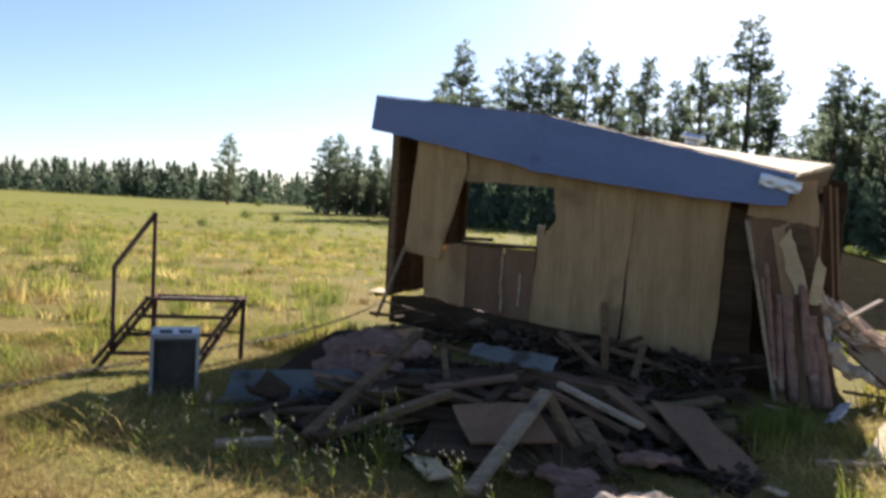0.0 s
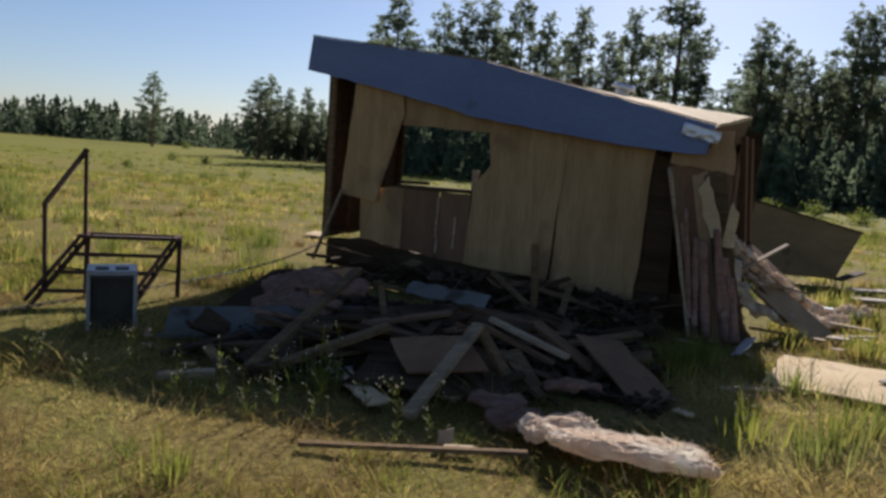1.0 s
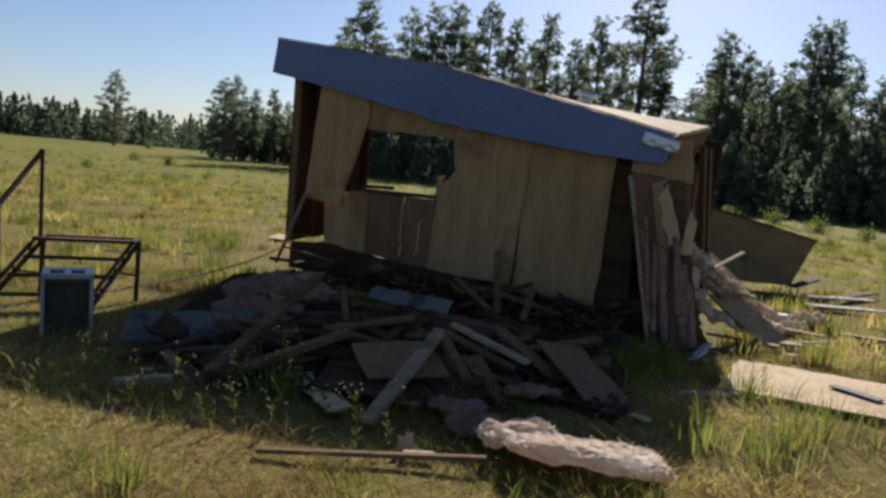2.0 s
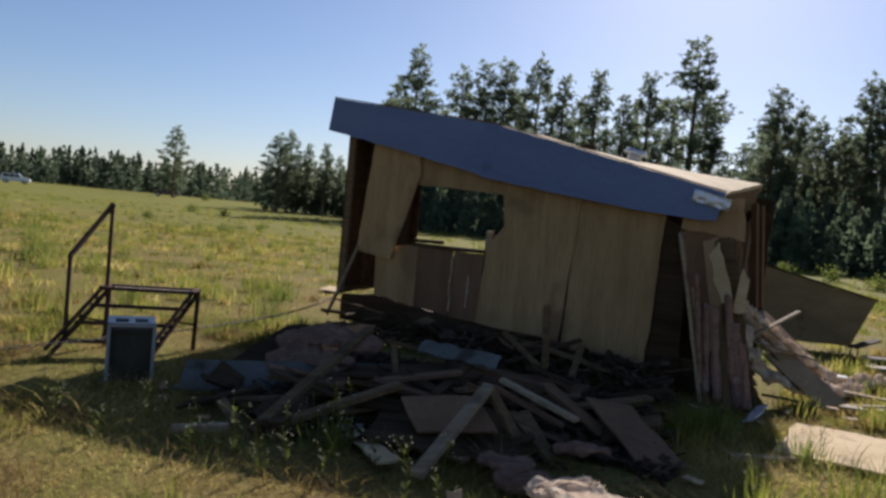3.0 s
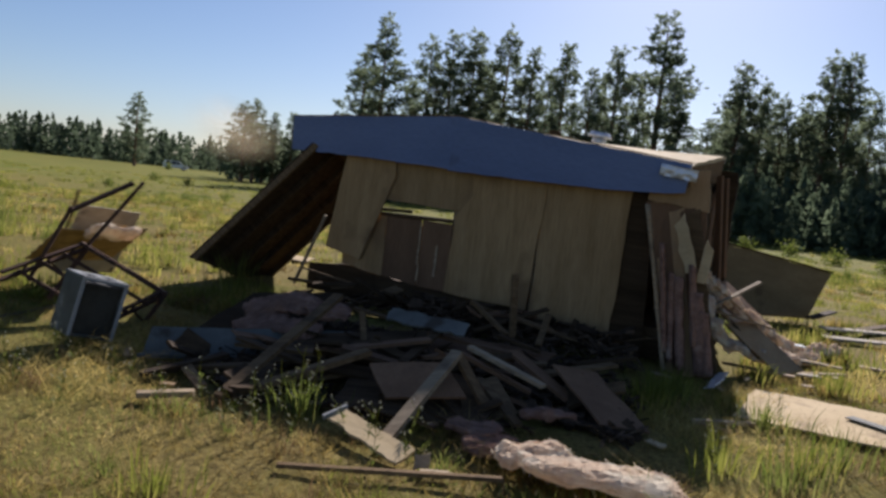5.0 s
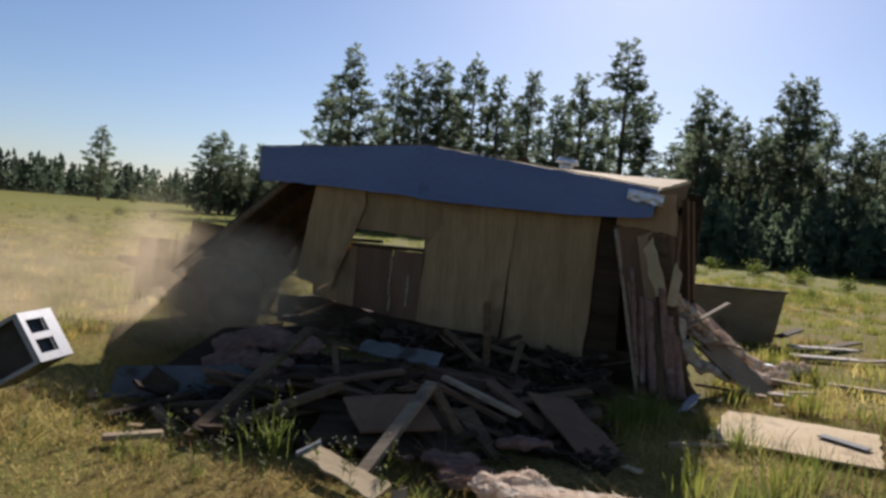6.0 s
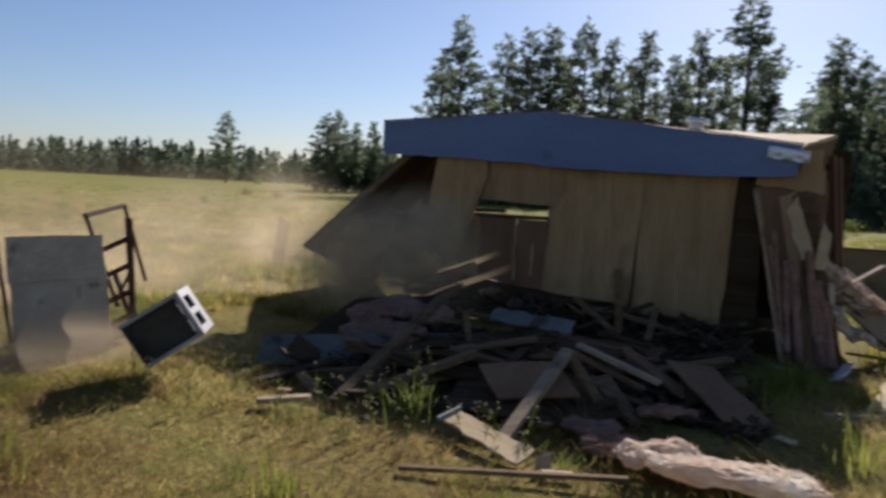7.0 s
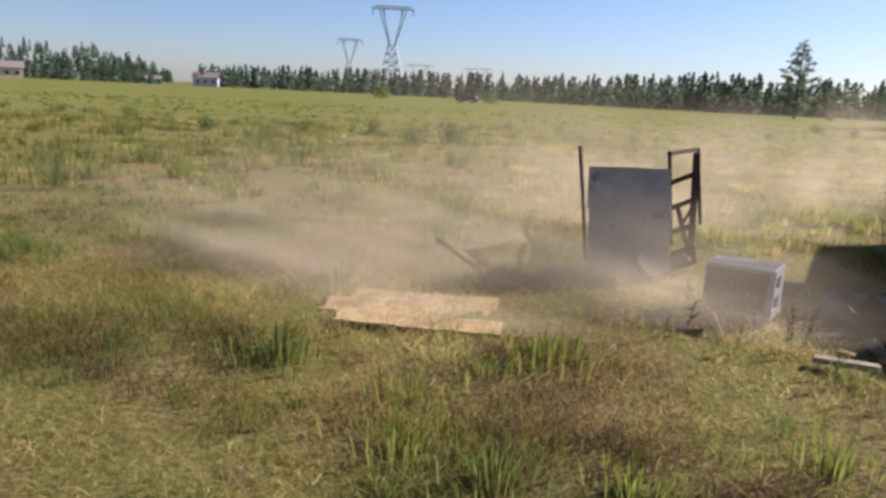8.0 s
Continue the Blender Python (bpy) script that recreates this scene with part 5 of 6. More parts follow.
def build_wall_section():
    """Low wall section behind the shed; its origin is its right foot."""
    ws = thing("wall_section", "dark low wall section fallen behind the shed", "wall section")
    bm = bmesh.new()
    slab(bm, torn([(-3.0, -0.6), (-0.2, 0), (-0.05, 0.86), (-3.0, 0.88)], 81, 0.01, 0.3), 0.05)
    part("sheathing", bm, M_OLIVE, ws, "faded olive-tan sheathing")
    bm = bmesh.new()
    bar(bm, (-3.0, 0.06, 0.9), (-0.03, 0.06, 0.88), 0.16, 0.03)
    part("cap_board", bm, M_DARKWOOD, ws)
    for x in (-0.22, -0.7, -1.2, -1.8, -2.4):
        bm = bmesh.new()
        bar(bm, (x, 0.09, 0), (x, 0.09, 0.86), 0.045, 0.08)
        part("stud", bm, M_DARKWOOD, ws)
    return ws


wall_section = build_wall_section()


# ---- plants that stand out ----
def tuft(x, y, high, count, seed, mat=M_WEED, spread=0.14):
    r = random.Random(seed)
    ob = thing("grass_tuft", "tall green grass tuft by the debris", "grass", pose(x, y, -0.03), "grass tufts")
    vs, fs = [], []
    for _ in range(count):
        a, rr = r.uniform(0, 6.28), abs(r.gauss(0, spread))
        p = Vector((rr * math.cos(a), rr * math.sin(a), 0))
        h = high * r.uniform(0.45, 1.1)
        l = Vector((math.cos(a + r.uniform(-0.6, 0.6)), math.sin(a + r.uniform(-0.6, 0.6)), 0)) * h * r.uniform(0.05, 0.5)
        s = Vector((r.gauss(0, 1), r.gauss(0, 1), 0)).normalized() * r.uniform(0.003, 0.006)
        k = len(vs)
        vs += [p - s, p + s, p + l * 0.35 + Vector((0, 0, h * 0.6)) + s * 0.8, p + l * 0.35 + Vector((0, 0, h * 0.6)) - s * 0.8, p + l + Vector((0, 0, h))]
        fs += [(k, k + 1, k + 2, k + 3), (k + 3, k + 2, k + 4)]
    raw("foliage", vs, fs, mat, parent=ob)


for k, (x, y, h, n) in enumerate(((1.95, 5.8, 0.4, 120), (2.15, 6.0, 0.45, 140), (2.4, 6.25, 0.4, 120), (2.05, 4.4, 0.42, 130), (2.6, 4.45, 0.5, 150), (2.35, 4.15, 0.4, 120), (2.8, 5.45, 0.36, 110), (3.6, 7.3, 0.3, 90), (4.3, 7.0, 0.4, 110),
                                 (3.0, 4.7, 0.45, 130), (-0.75, 4.68, 0.42, 60), (-3.6, 12.4, 0.55, 110), (-3.95, 11.2, 0.5, 110), (-2.9, 11.9, 0.5, 100), (-4.6, 10.0, 0.5, 110), (-5.4, 9.0, 0.45, 110), (-1.9, 9.0, 0.35, 90), (-2.1, 8.2, 0.3, 80),
                                 (-2.1, 2.0, 0.26, 130), (-2.6, 1.9, 0.24, 130), (-2.9, 2.2, 0.22, 120), (-3.9, 2.0, 0.3, 120), (-3.0, 2.9, 0.16, 90), (-1.7, 2.4, 0.2, 120), (-5.2, 3.4, 0.4, 130), (-5.8, 5.0, 0.5, 130), (-6.8, 6.2, 0.6, 130), (-2.9, 3.3, 0.3, 130), (-1.2, 3.3, 0.25, 120), (4.9, 6.4, 0.4, 110), (3.5, 4.5, 0.5, 130))):
    tuft(x, y, h * 0.72, int(n * (0.55 if 1.9 < x < 4 and y < 5 else 1.0)), 100 + k, (M_GRASS, M_WEED, M_WEED, M_GRASS)[k % 4], 0.17)


def weed(x, y, high, seed):
    """A thin branching weed with pale seed heads."""
    r = random.Random(seed)
    ob = thing("weed", "thin flowering weed with pale seed heads by the debris", "weed", pose(x, y, -0.02), "flowering weeds")
    bm, heads = bmesh.new(), bmesh.new()
    vs, fs = [], []
    top = Vector((r.gauss(0, 0.04), r.gauss(0, 0.04), high))
    bar(bm, (0, 0, 0), top, 0.003)
    for _ in range(5):
        f = r.uniform(0.3, 0.9)
        p = top * f
        q = p + Vector((r.gauss(0, 0.05), r.gauss(0, 0.05), r.uniform(0.03, 0.1)))
        bar(bm, p, q, 0.002)
        for _ in range(2):
            c = q + Vector((r.gauss(0, 0.008), r.gauss(0, 0.008), r.gauss(0, 0.008)))
            bmesh.ops.create_icosphere(heads, subdivisions=1, radius=r.uniform(0.003, 0.006), matrix=Matrix.Translation(c))
        for _ in range(4):
            c = top * r.uniform(0.05, 0.8)
            d = Vector((r.gauss(0, 1), r.gauss(0, 1), 0.6)).normalized() * r.uniform(0.03, 0.07)
            w = d.cross(Vector((0, 0, 1))).normalized() * 0.007
            k = len(vs)
            vs += [c, c + d * 0.5 + w, c + d, c + d * 0.5 - w]
            fs.append((k, k + 1, k + 2, k + 3))
    part("stem", bm, M_GRASS, ob)
    part("seed_head", heads, M_SEED, ob)["kind"] = "stuff"
    raw("foliage", vs, fs, M_WEED, parent=ob)


rw = random.Random(91)
for k in range(24):
    f = k / 23
    weed(-2.9 + 3.0 * f + rw.gauss(0, 0.12), 4.85 - 0.75 * f + rw.gauss(0, 0.16), rw.uniform(0.18, 0.36), 300 + k)
for x, y, h in ((-0.78, 4.66, 0.5), (-0.7, 4.75, 0.45), (-0.85, 4.6, 0.4), (-1.0, 4.5, 0.35), (1.9, 4.2, 0.4), (2.5, 4.6, 0.5), (2.3, 4.9, 0.45)):
    weed(x, y, h, 400 + int(x * 100))
rt = random.Random(31)
for k in range(60):
    a, d = rt.uniform(-85, -14), rt.uniform(9, 40)
    tuft(d * math.sin(radians(a)), d * math.cos(radians(a)), rt.uniform(0.35, 0.7), 70, 200 + k, M_WEED if k % 3 else M_STRAW, 0.2)


# ---- cars across the meadow ----
def build_car(paint, label, high):
    c = thing("car", label, "car")
    bm = bmesh.new()
    prof = [(-2.3, 0.35), (2.3, 0.35), (2.35, 0.75), (2.2, 0.95), (1.2, 1.05), (0.6, high - 0.08), (0.3, high), (-1.9, high), (-2.2, 1.1), (-2.35, 0.9)]
    slab(bm, prof, 1.8, pose(0, -0.9, 0))
    bmesh.ops.bevel(bm, geom=list(bm.edges), offset=0.06, segments=2, affect="EDGES")
    part("body", bm, paint, c)
    for y in (-0.91, 0.89):
        for x0, x1 in ((0.1, 0.85), (-0.9, 0.0), (-1.8, -1.0)):
            bm = bmesh.new()
            slab(bm, [(x0, 1.08), (x1, 1.08), (min(x1, 0.45), high - 0.14), (x0, high - 0.14)], 0.02, pose(0, y, 0))
            part("side_window", bm, M_GLASS, c)
    bm = bmesh.new()
    bar(bm, (1.14, 0, 1.1), (0.62, 0, high - 0.12), 1.5, 0.03)
    part("windscreen", bm, M_GLASS, c)
    for x in (-1.45, 1.45):
        for y in (-0.85, 0.85):
            bm = bmesh.new()
            bmesh.ops.create_cone(bm, cap_ends=True, segments=20, radius1=0.36, radius2=0.36, depth=0.24, matrix=pose(0, 0, 0, 90))
            wheel = part("wheel", bm, M_TYRE, c, "", False, pose(x, y, 0.36))
            bm = bmesh.new()
            bmesh.ops.create_cone(bm, cap_ends=True, segments=14, radius1=0.2, radius2=0.2, depth=0.26, matrix=pose(0, 0, 0, 90))
            part("rim", bm, M_FLASH, wheel)
    return c


suv = build_car(M_CARWHITE, "white estate car driving across the far meadow", 1.75)
saloon = build_car(M_CARDARK, "dark red car driving across the far meadow", 1.5)


# ---- dust ----
def dust_material(name, density):
    m = bpy.data.materials.new(name)
    m.use_nodes = True
    nt = m.node_tree
    n, ln = nt.nodes, nt.links
    n.remove(n["Principled BSDF"])
    tc, mp, tx = n.new("ShaderNodeTexCoord"), n.new("ShaderNodeMapping"), n.new("ShaderNodeTexNoise")
    ln.new(tc.outputs["Object"], mp.inputs["Vector"])
    ln.new(mp.outputs[0], tx.inputs["Vector"])
    tx.inputs["Scale"].default_value, tx.inputs["Detail"].default_value = 2.2, 5
    # thins out towards the rim of each billow
    ln2, fall, mul = n.new("ShaderNodeVectorMath"), n.new("ShaderNodeMapRange"), n.new("ShaderNodeMath")
    ln2.operation = "LENGTH"
    ln.new(tc.outputs["Object"], ln2.inputs[0])
    fall.inputs["From Min"].default_value, fall.inputs["From Max"].default_value = 0.1, 1.0
    fall.inputs["To Min"].default_value, fall.inputs["To Max"].default_value = density, 0.0
    fall.interpolation_type = "SMOOTHSTEP"
    ln.new(ln2.outputs["Value"], fall.inputs["Value"])
    nz = n.new("ShaderNodeMapRange")
    nz.inputs["From Min"].default_value, nz.inputs["From Max"].default_value = -0.05, 0.75
    ln.new(tx.outputs[0], nz.inputs["Value"])
    mul.operation = "MULTIPLY"
    ln.new(fall.outputs[0], mul.inputs[0])
    ln.new(nz.outputs[0], mul.inputs[1])
    df, trl, add, tr, mx = n.new("ShaderNodeBsdfDiffuse"), n.new("ShaderNodeBsdfTranslucent"), n.new("ShaderNodeMixShader"), n.new("ShaderNodeBsdfTransparent"), n.new("ShaderNodeMixShader")
    df.inputs["Color"].default_value = trl.inputs["Color"].default_value = (0.62, 0.50, 0.33, 1)
    add.inputs[0].default_value = 0.62
    ln.new(df.outputs[0], add.inputs[1])
    ln.new(trl.outputs[0], add.inputs[2])
    ln.new(mul.outputs[0], mx.inputs[0])
    ln.new(tr.outputs[0], mx.inputs[1])
    ln.new(add.outputs[0], mx.inputs[2])
    ln.new(mx.outputs[0], n["Material Output"].inputs["Surface"])
    return m


M_DUST, M_THICKDUST = dust_material("dust", 0.43), dust_material("thick_dust", 0.9)


def build_dust(size, seed, material):
    """A billow of dust: a lumpy curved veil, one unit in radius before it is sized."""
    ob = thing("dust_cloud", "pale brown dust cloud drifting off the shed", "dust", None, "dust clouds")
    vs, fs, n = [], [], 26
    off = Vector((seed * 3.7, seed * 1.3, 0))
    for i in range(n + 1):
        for j in range(n + 1):
            x, z = 2 * i / n - 1, 2 * j / n - 1
            y = 0.25 * noise.noise(Vector((x * 1.5, z * 1.5, 0)) + off) + 0.3 * (x * x + z * z) * 0.5
            vs.append((x, y, z))
    for i in range(n):
        for j in range(n):
            a = i * (n + 1) + j
            fs.append((a, a + 1, a + n + 2, a + n + 1))
    veil = raw("veil", vs, fs, material, parent=ob, smooth=True)
    veil.scale = size
    for p in veil.data.polygons:
        p.use_smooth = True
    veil.visible_shadow = False
    return ob


DUST = [build_dust(s, k, M_THICKDUST if k in (4, 8, 11, 15, 16, 18) else M_DUST) for k, s in enumerate(((0.95, 0.4, 1.1), (1.5, 0.5, 1.0), (2.4, 0.6, 0.8), (2.6, 0.6, 0.42), (0.95, 0.35, 0.75), (5.2, 0.6, 1.5), (4.4, 0.6, 0.6), (1.2, 0.4, 0.9), (0.9, 0.35, 0.8), (3.4, 0.6, 0.75), (3.2, 0.6, 0.5), (1.0, 0.35, 0.8), (1.5, 0.4, 0.8), (2.6, 0.5, 0.6), (1.9, 0.4, 0.7), (0.8, 0.35, 0.7), (0.75, 0.35, 0.6), (1.0, 0.4, 0.7), (0.7, 0.3, 0.6), (0.9, 0.35, 0.6)))]


# ---- what moves ----
def still(ob, m):
    ob.matrix_basis = m


def motions():
    # roof lengths, in the shed's space: the free end drops as the end wall goes
    near = ((0, 13.4), (4.2, 13.6), (4.4, 13.5), (4.5, 12.8), (4.6, 10.5), (4.7, 8.0), (4.9, 7.6), (5.8, 7.8), (8, 7.8))
    far = ((0, 7.3), (4.0, 7.3), (4.2, 8.0), (4.4, 7.0), (4.5, 3.4), (4.6, 0.0), (4.7, -1.0), (4.9, -2.2), (5.8, -1.9), (8, -1.9))

    def hinge(t):
        a = radians(np.interp(t, [k[0] for k in near], [k[1] for k in near]))
        return Vector((-0.27 - 2.8 * math.cos(a), 0, 2.12 + 2.8 * math.sin(a)))

    times = sorted({k[0] for k in near} | {k[0] for k in far})
    walk(roof_near, [(t, pose(-0.27, 0, 2.12, 2.0, 0, 0) @ pose(0, 0, 0, 0, a, 0)) for t, a in near])
    fa = {t: np.interp(t, [k[0] for k in far], [k[1] for k in far]) for t in times}
    walk(roof_far, [(t, Matrix.Translation(hinge(t)) @ pose(0, 0, 0, 1.5, 0, 0) @ pose(0, 0, 0, 0, fa[t], 0)) for t in times])
    drop = {t: hinge(t).z - hinge(0).z + 1.6 * (math.sin(radians(fa[t])) - math.sin(radians(7.3))) for t in times}
    lean = {t: np.interp(t, (4.2, 4.4, 4.5, 4.6, 4.7, 5.8), (0, 1, 2, 3.5, 4, 4)) for t in times}
    walk(hanging, [(t, pose(-4.55 + 0.045 * lean[t], -0.045, 2.7 + drop[t] * 0.75, 0, lean[t], 0) @ pose(4.55, 0, -2.7)) for t in times])
    walk(header, [(t, pose(0, -0.01, drop[t] * 1.1)) for t in times])
    # end wall: hung by its top from the roof, its foot dragged out
    pull = ((0, -5.40, 0.0, 2.90, 0, 0, 0), (4.0, -5.40, 0.0, 2.90, 0, 0, 0), (4.2, -5.40, -0.02, 2.91, -3, 3.0, 6), (4.4, -5.40, -0.08, 2.86, -9, 8.3, 15), (4.5, -5.34, -0.09, 2.58, -14, 16, 13), (4.6, -5.27, -0.1, 2.29, -20, 25.8, 11),
            (4.7, -5.21, -0.40, 2.05, -18, 33.8, 8), (5.0, -5.18, -0.1, 2.2, -23, 35.5, -3), (5.8, -5.1, 0.22, 2.35, -30, 36.4, -11.3), (8, -5.1, 0.22, 2.35, -30, 36.4, -11.3))
    wall_at = {k[0]: pose(*k[1:]) for k in pull}
    walk(end_wall, list(wall_at.items()))
    S = SHED
    cling = lambda t, a: S @ wall_at[t] @ pose(-0.09, 0.30 if a > 2 else 0.75, -2.46, 0, -a, 0) @ pose(0, 0, 1.0 - 0.015 * a, 0, -90, 0)
    tucked = lambda t: S @ wall_at[t] @ pose(-0.16, 1.2, -2.4, 0, 0, 90)
    # plywood sheet torn off the end wall and dragged away by the chain
    walk(torn_sheet, [
        (0, cling(0, 0)), (4.0, cling(4.0, 0)), (4.2, cling(4.2, 1)), (4.4, cling(4.4, 4)), (4.5, cling(4.5, 8)), (4.6, cling(4.6, 14)), (4.7, cling(4.7, 22)), (5.0, pose(-3.9, 8.3, 0.55, 0, -25, -45)), (5.3, pose(-4.3, 6.2, 0.35, 0, -10, -60)),
        (5.8, pose(-4.3, 3.8, 0.1, 0, -2, -118)), (6.3, pose(-4.17, 3.3, -0.025, 0.6, -0.6, -138)), (8, pose(-4.17, 3.3, -0.025, 0.6, -0.6, -138))])
    # chain: slack on the grass, then taut, then dragged off
    z0 = math.degrees(math.atan2(5.9 - 10.0, -3.5 + 1.7))
    walk(chain, [(0, pose(-1.72, 10.1, 0.33, 0, 0.8, z0)), (2.6, pose(-1.72, 10.1, 0.33, 0, 0.8, z0)), (3.3, pose(-1.74, 10.1, 0.37, 0, -1.6, z0)), (4.0, pose(-1.80, 10.1, 0.40, 0, -3.0, z0 + 1)),
                 (4.2, pose(-1.95, 9.9, 0.42, 0, -2.0, z0)), (4.5, pose(-2.5, 9.3, 0.36, 0, -1.0, z0)), (4.7, pose(-2.9, 8.9, 0.25, 0, 0.5, z0)), (5.3, pose(-4.0, 6.6, 0.16, 0, 1.0, z0 - 20)),
                 (5.8, pose(-6.9, 3.6, 0.14, 0, 0.6, z0 - 40)), (6.4, pose(-9.5, 0.6, 0.13, 0, 0.4, z0 - 40)), (8, pose(-12, -2.5, 0.13, 0, 0.4, z0 - 40))])
    # steps: overturned by the sheet; the handrail is bent out sideways
    q = lambda x, y, z, rx, ry, rz: pose(x, y, z, rx, 0, rz) @ pose(0, 0, 0, 0, ry, 0)
    walk(steps, [(0, q(-3.52, 7.08, -0.02, 0, 0, 18)), (4.75, q(-3.52, 7.08, -0.02, 0, 0, 18)), (5.0, q(-3.6, 6.9, 0.15, -5, 30, 20)), (5.25, q(-3.6, 6.6, 0.65, -15, 80, 22)), (5.5, q(-3.5, 6.3, 0.95, -25, 130, 24)),
                 (5.8, pose(-3.9, 6.48, 0.66, 0, -24, 25) @ pose(0, 0, 0, -42) @ pose(0, 0, 0, 0, 174, 0)), (6.3, pose(-3.90, 6.42, 0.60, 0, -27, 25) @ pose(0, 0, 0, -45) @ pose(0, 0, 0, 0, 180, 0)),
                 (8, pose(-3.90, 6.42, 0.60, 0, -27, 25) @ pose(0, 0, 0, -45) @ pose(0, 0, 0, 0, 180, 0))])
    # the railing is bent upright piece by piece
    aim = lambda a, b: Matrix.Translation(a) @ (Vector(b) - Vector(a)).to_track_quat("Z", "Y").to_matrix().to_4x4()
    down = (pose(-3.90, 6.42, 0.60, 0, -27, 25) @ pose(0, 0, 0, -45) @ pose(0, 0, 0, 0, 180, 0)).inverted()
    bent = {7.0: ((-3.67, 6.10, 0.34), (-3.90, 5.97, 1.15), (-3.94, 6.68, 1.22), (-3.77, 6.78, 0.49)), 7.5: ((-3.745, 6.12, 0.28), (-3.83, 6.07, 1.12), (-3.94, 6.79, 1.14), (-3.84, 6.84, 0.35))}
    for k, (ob, a, b) in enumerate(RAILING):
        first = aim(a, b)
        m7, m8 = (down @ aim(bent[t][k], bent[t][k + 1]) for t in (7.0, 7.5))
        q0, q1 = first.to_quaternion(), m7.to_quaternion()
        mid = lambda f: Matrix.Translation(first.translation.lerp(m7.translation, f)) @ q0.slerp(q1, f).to_matrix().to_4x4()
        walk(ob, [(0, first), (4.9, first), (5.2, mid(0.33)), (5.5, mid(0.67)), (5.8, m7), (7.0, m7), (7.5, m8), (8, m8)])
    walk(grey_sheet, [
        (0, tucked(0)), (4.0, tucked(4.0)), (4.2, tucked(4.2)), (4.4, tucked(4.4)), (4.5, tucked(4.5)), (4.6, tucked(4.6)), (4.7, tucked(4.7)),
        (5.1, pose(-4.4, 8.2, 0.15, 30, 0, 40)), (5.5, pose(-4.0, 6.6, 0.12, 15, 0, 30)), (5.8, pose(-3.72, 6.0, 0.04, -4, 3, 27)), (6.3, pose(-3.86, 5.62, -0.02, -5, -5, 25)), (8, pose(-3.86, 5.62, -0.02, -5, -5, 25))])
    # case: nudged by the taut chain, then tipped on its side
    walk(case, [(0, pose(-2.78, 6.02, 0.23, 0, 0, 25)), (2.9, pose(-2.78, 6.02, 0.23, 0, 0, 25)), (3.4, pose(-2.78, 6.05, 0.23, 0, 0, 45)), (3.7, pose(-2.78, 6.05, 0.23, 0, 0, 58)), (4.7, pose(-2.76, 6.05, 0.23, 0, 0, 60)),
                (5.2, pose(-2.8, 5.8, 0.40, 0, 28, 30)), (5.8, pose(-2.66, 5.22, 0.44, 0, 58, -14)), (6.1, pose(-2.69, 5.2, 0.44, 0, 56, -6)), (6.5, pose(-2.68, 5.16, 0.45, 0, 55, 8)), (7.0, pose(-2.77, 5.23, 0.38, 0, 56, 13)), (7.2, pose(-2.76, 5.29, 0.35, 0, 66, 13)),
                (7.4, pose(-2.70, 5.31, 0.25, 0, 90, 13)), (8, pose(-2.65, 5.33, 0.22, 0, 90, 13))])
    walk(flick, [(0, pose(-0.5, 4.75, 0.03, 0, 0, -60)), (4.3, pose(-0.5, 4.75, 0.03, 0, 0, -60)), (4.5, pose(-0.3, 4.45, 0.10, 0, 8, -50)), (4.7, pose(-0.24, 4.25, 0.06, 14, 4, -46)), (8, pose(-0.24, 4.25, 0.06, 14, 4, -46))])
    # wall section behind the shed settles
    walk(wall_section, [(0, pose(6.9, 12.2, 0.03, 0, 12.5, -8)), (4.7, pose(6.9, 12.2, 0.03, 0, 12.5, -8)), (5.3, pose(6.8, 12.0, 0.02, 0, 4, -6)), (5.7, pose(6.74, 11.95, 0.0, 0, 0, -4)), (8, pose(6.74, 11.95, 0.0, 0, 0, -4))])
    # cars
    go = lambda az, d, turn: Matrix.Translation(polar(az, d)) @ pose(0, 0, 0, 0, 0, turn)
    walk(suv, [(t, go(az, 150, 25)) for t, az in ((0, -50), (2.5, -35.5), (3.5, -29.6), (4.2, -25.8), (4.7, -21.7), (5.8, -13.3), (7.0, 1.6), (7.2, 4.0), (8, 13))])
    walk(saloon, [(t, go(az, 152, 200)) for t, az in ((0, 1), (2.5, -18.7), (3.5, -26.5), (4.0, -29.6), (4.5, -32.0), (8, -46))])
    # dust rises off the broken end and drifts over the grass
    hid = -2.6
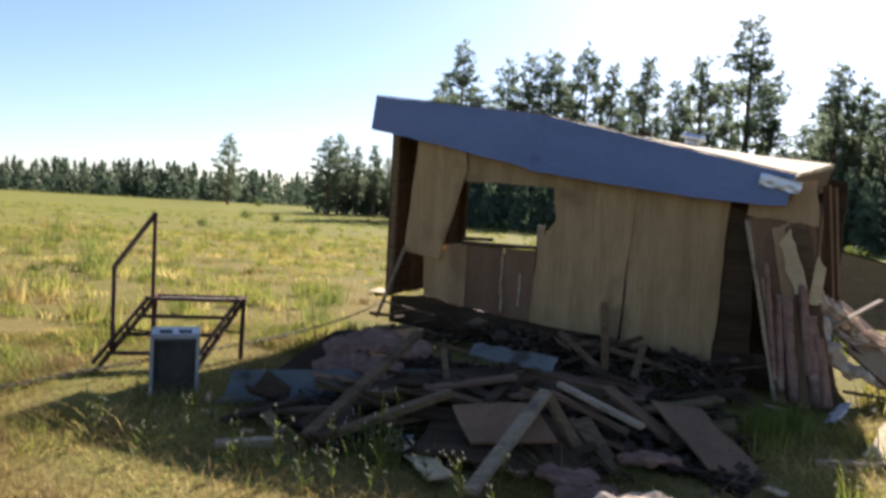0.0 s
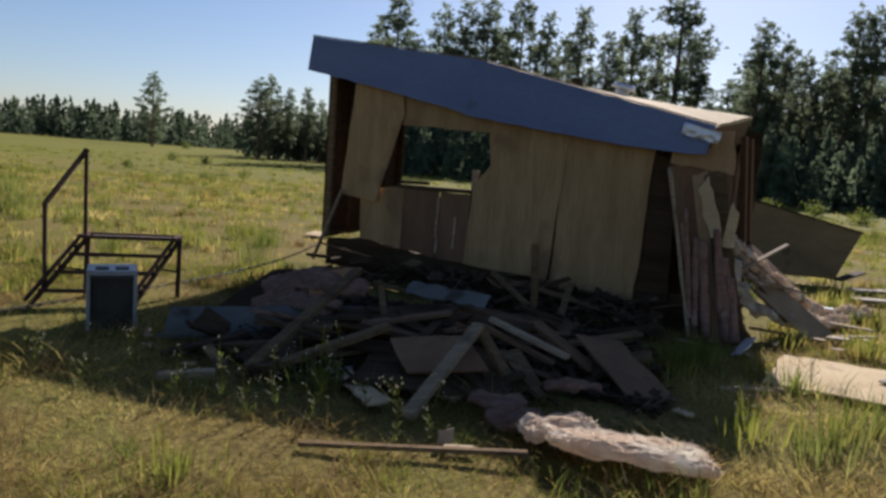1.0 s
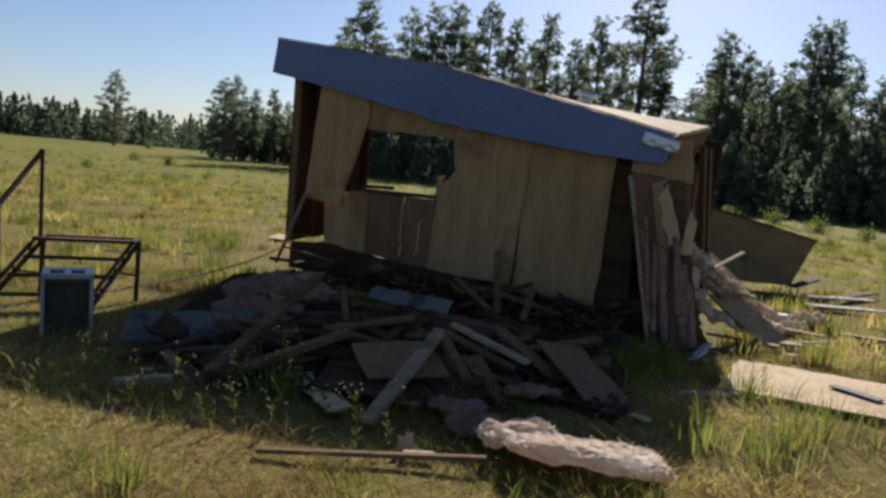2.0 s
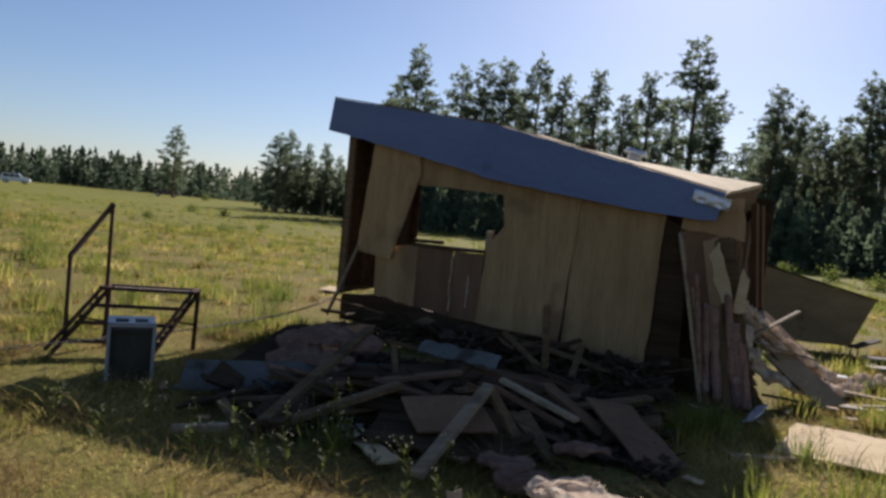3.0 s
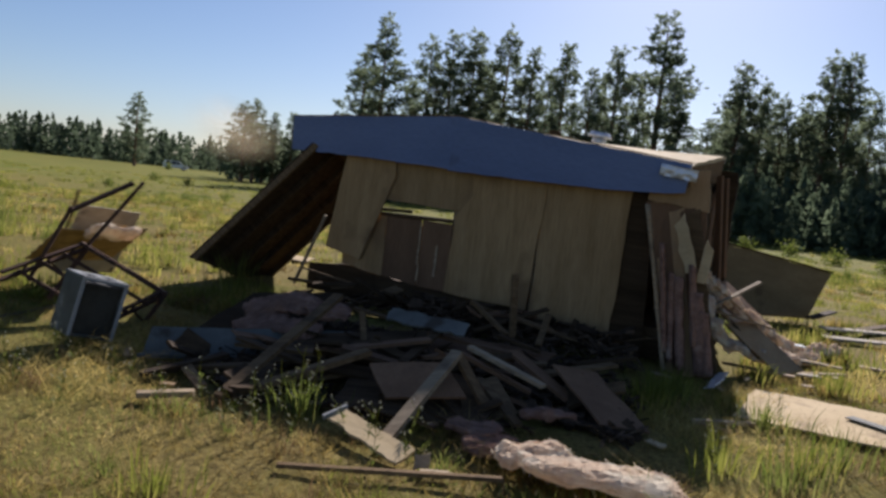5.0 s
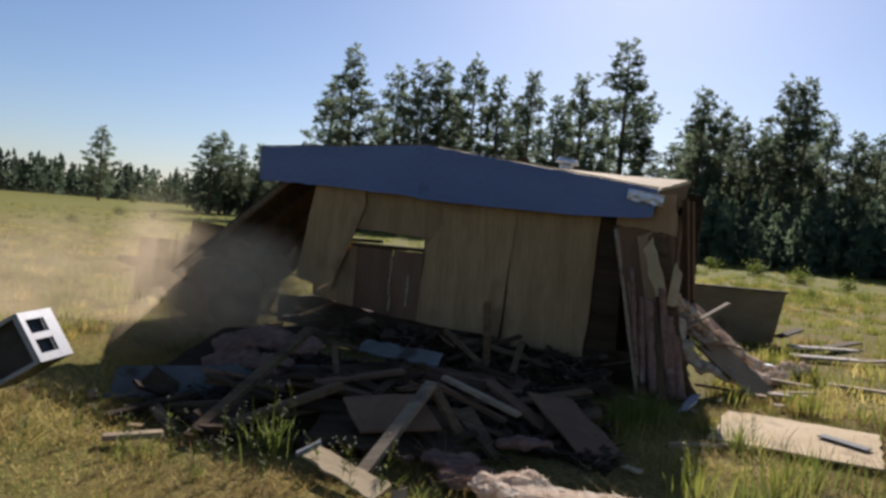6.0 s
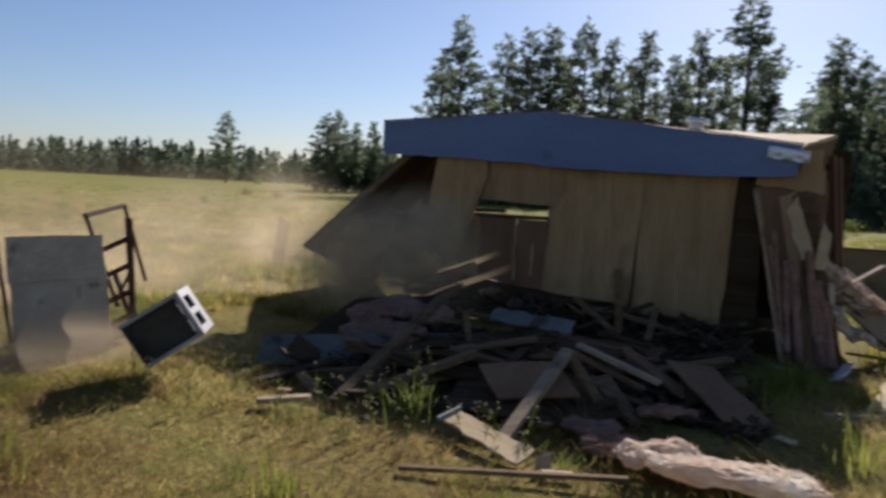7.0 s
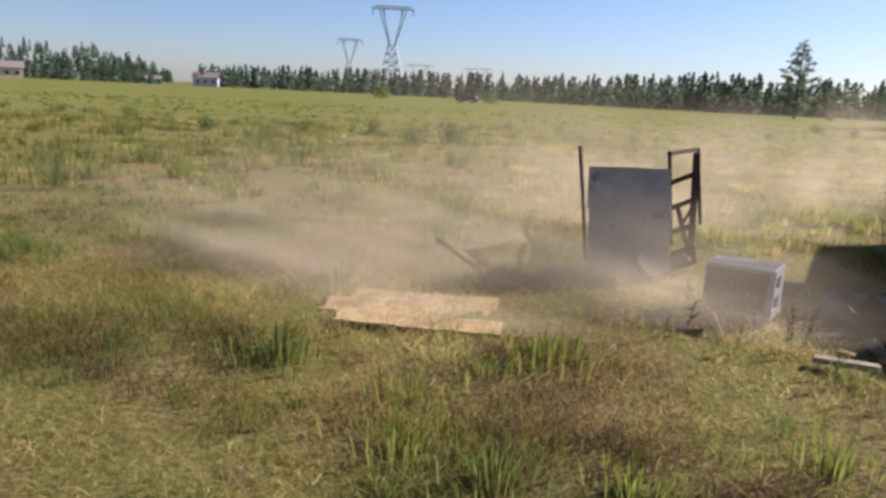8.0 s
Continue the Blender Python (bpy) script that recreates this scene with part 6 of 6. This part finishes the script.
    tracks = (((-3.7, 11.2), (-4.0, 10.9), 0.95, 4.6), ((-4.8, 10.6), (-5.0, 10.2), 0.8, 4.8), ((-5.0, 8.1), (-5.4, 7.8), 0.6, 5.0), ((-3.6, 5.4), (-4.4, 5.0), 0.12, 5.2), ((-1.95, 8.6), (-0.9, 8.2), 0.8, 4.7), ((-5.2, 8.5), (-5.6, 8.0), 0.5, 5.1), ((-4.4, 4.4), (-4.8, 4.2), 0.05, 5.6), ((-3.4, 10.9), (-3.2, 10.6), 0.8, 4.7),
              ((-1.6, 8.4), (-0.4, 7.9), 0.8, 4.8), ((-5.6, 5.6), (-6.2, 5.0), 0.35, 5.6), ((-4.6, 3.0), (-5.2, 2.9), 0.2, 5.9), ((-2.2, 8.3), (-1.3, 7.6), 0.65, 4.7), ((-1.6, 7.9), (-0.7, 7.4), 0.5, 5.3), ((-3.5, 3.4), (-3.8, 3.0), 0.2, 6.4), ((-2.4, 4.6), (-2.7, 4.5), 0.25, 6.5), ((-2.1, 8.0), (-1.2, 7.7), 0.75, 4.7), ((-1.7, 7.7), (-0.6, 7.5), 0.7, 4.8), ((-2.5, 7.8), (-1.6, 7.5), 0.6, 4.9), ((-1.8, 8.2), (-0.2, 7.8), 1.0, 4.8))
    for ob, (a, b, z, t0) in zip(DUST, tracks):
        az = math.degrees(math.atan2(-a[0], a[1]))
        walk(ob, [(0, pose(*a, hid, 0, 0, az)), (t0, pose(*a, hid + 0.6, 0, 0, az)), (t0 + 0.8, pose(*a, z - 0.25, 0, 3, az)), (8, pose(*b, z + 0.1, 0, 10, az))])

    puff = DUST[-1]
    walk(puff, [(0, pose(-2.6, 11.2, -2.4, 0, 0, 13)), (3.9, pose(-2.6, 11.2, -1.6, 0, 0, 13)), (4.5, pose(-2.7, 11.2, 2.0, 0, 0, 13)), (4.8, pose(-3.0, 11.3, 2.3, 0, 8, 14)), (5.8, pose(-3.8, 11.8, 1.2, 0, 20, 16)), (8, pose(-4.8, 12.4, 0.2, 0, 30, 18))])


motions()
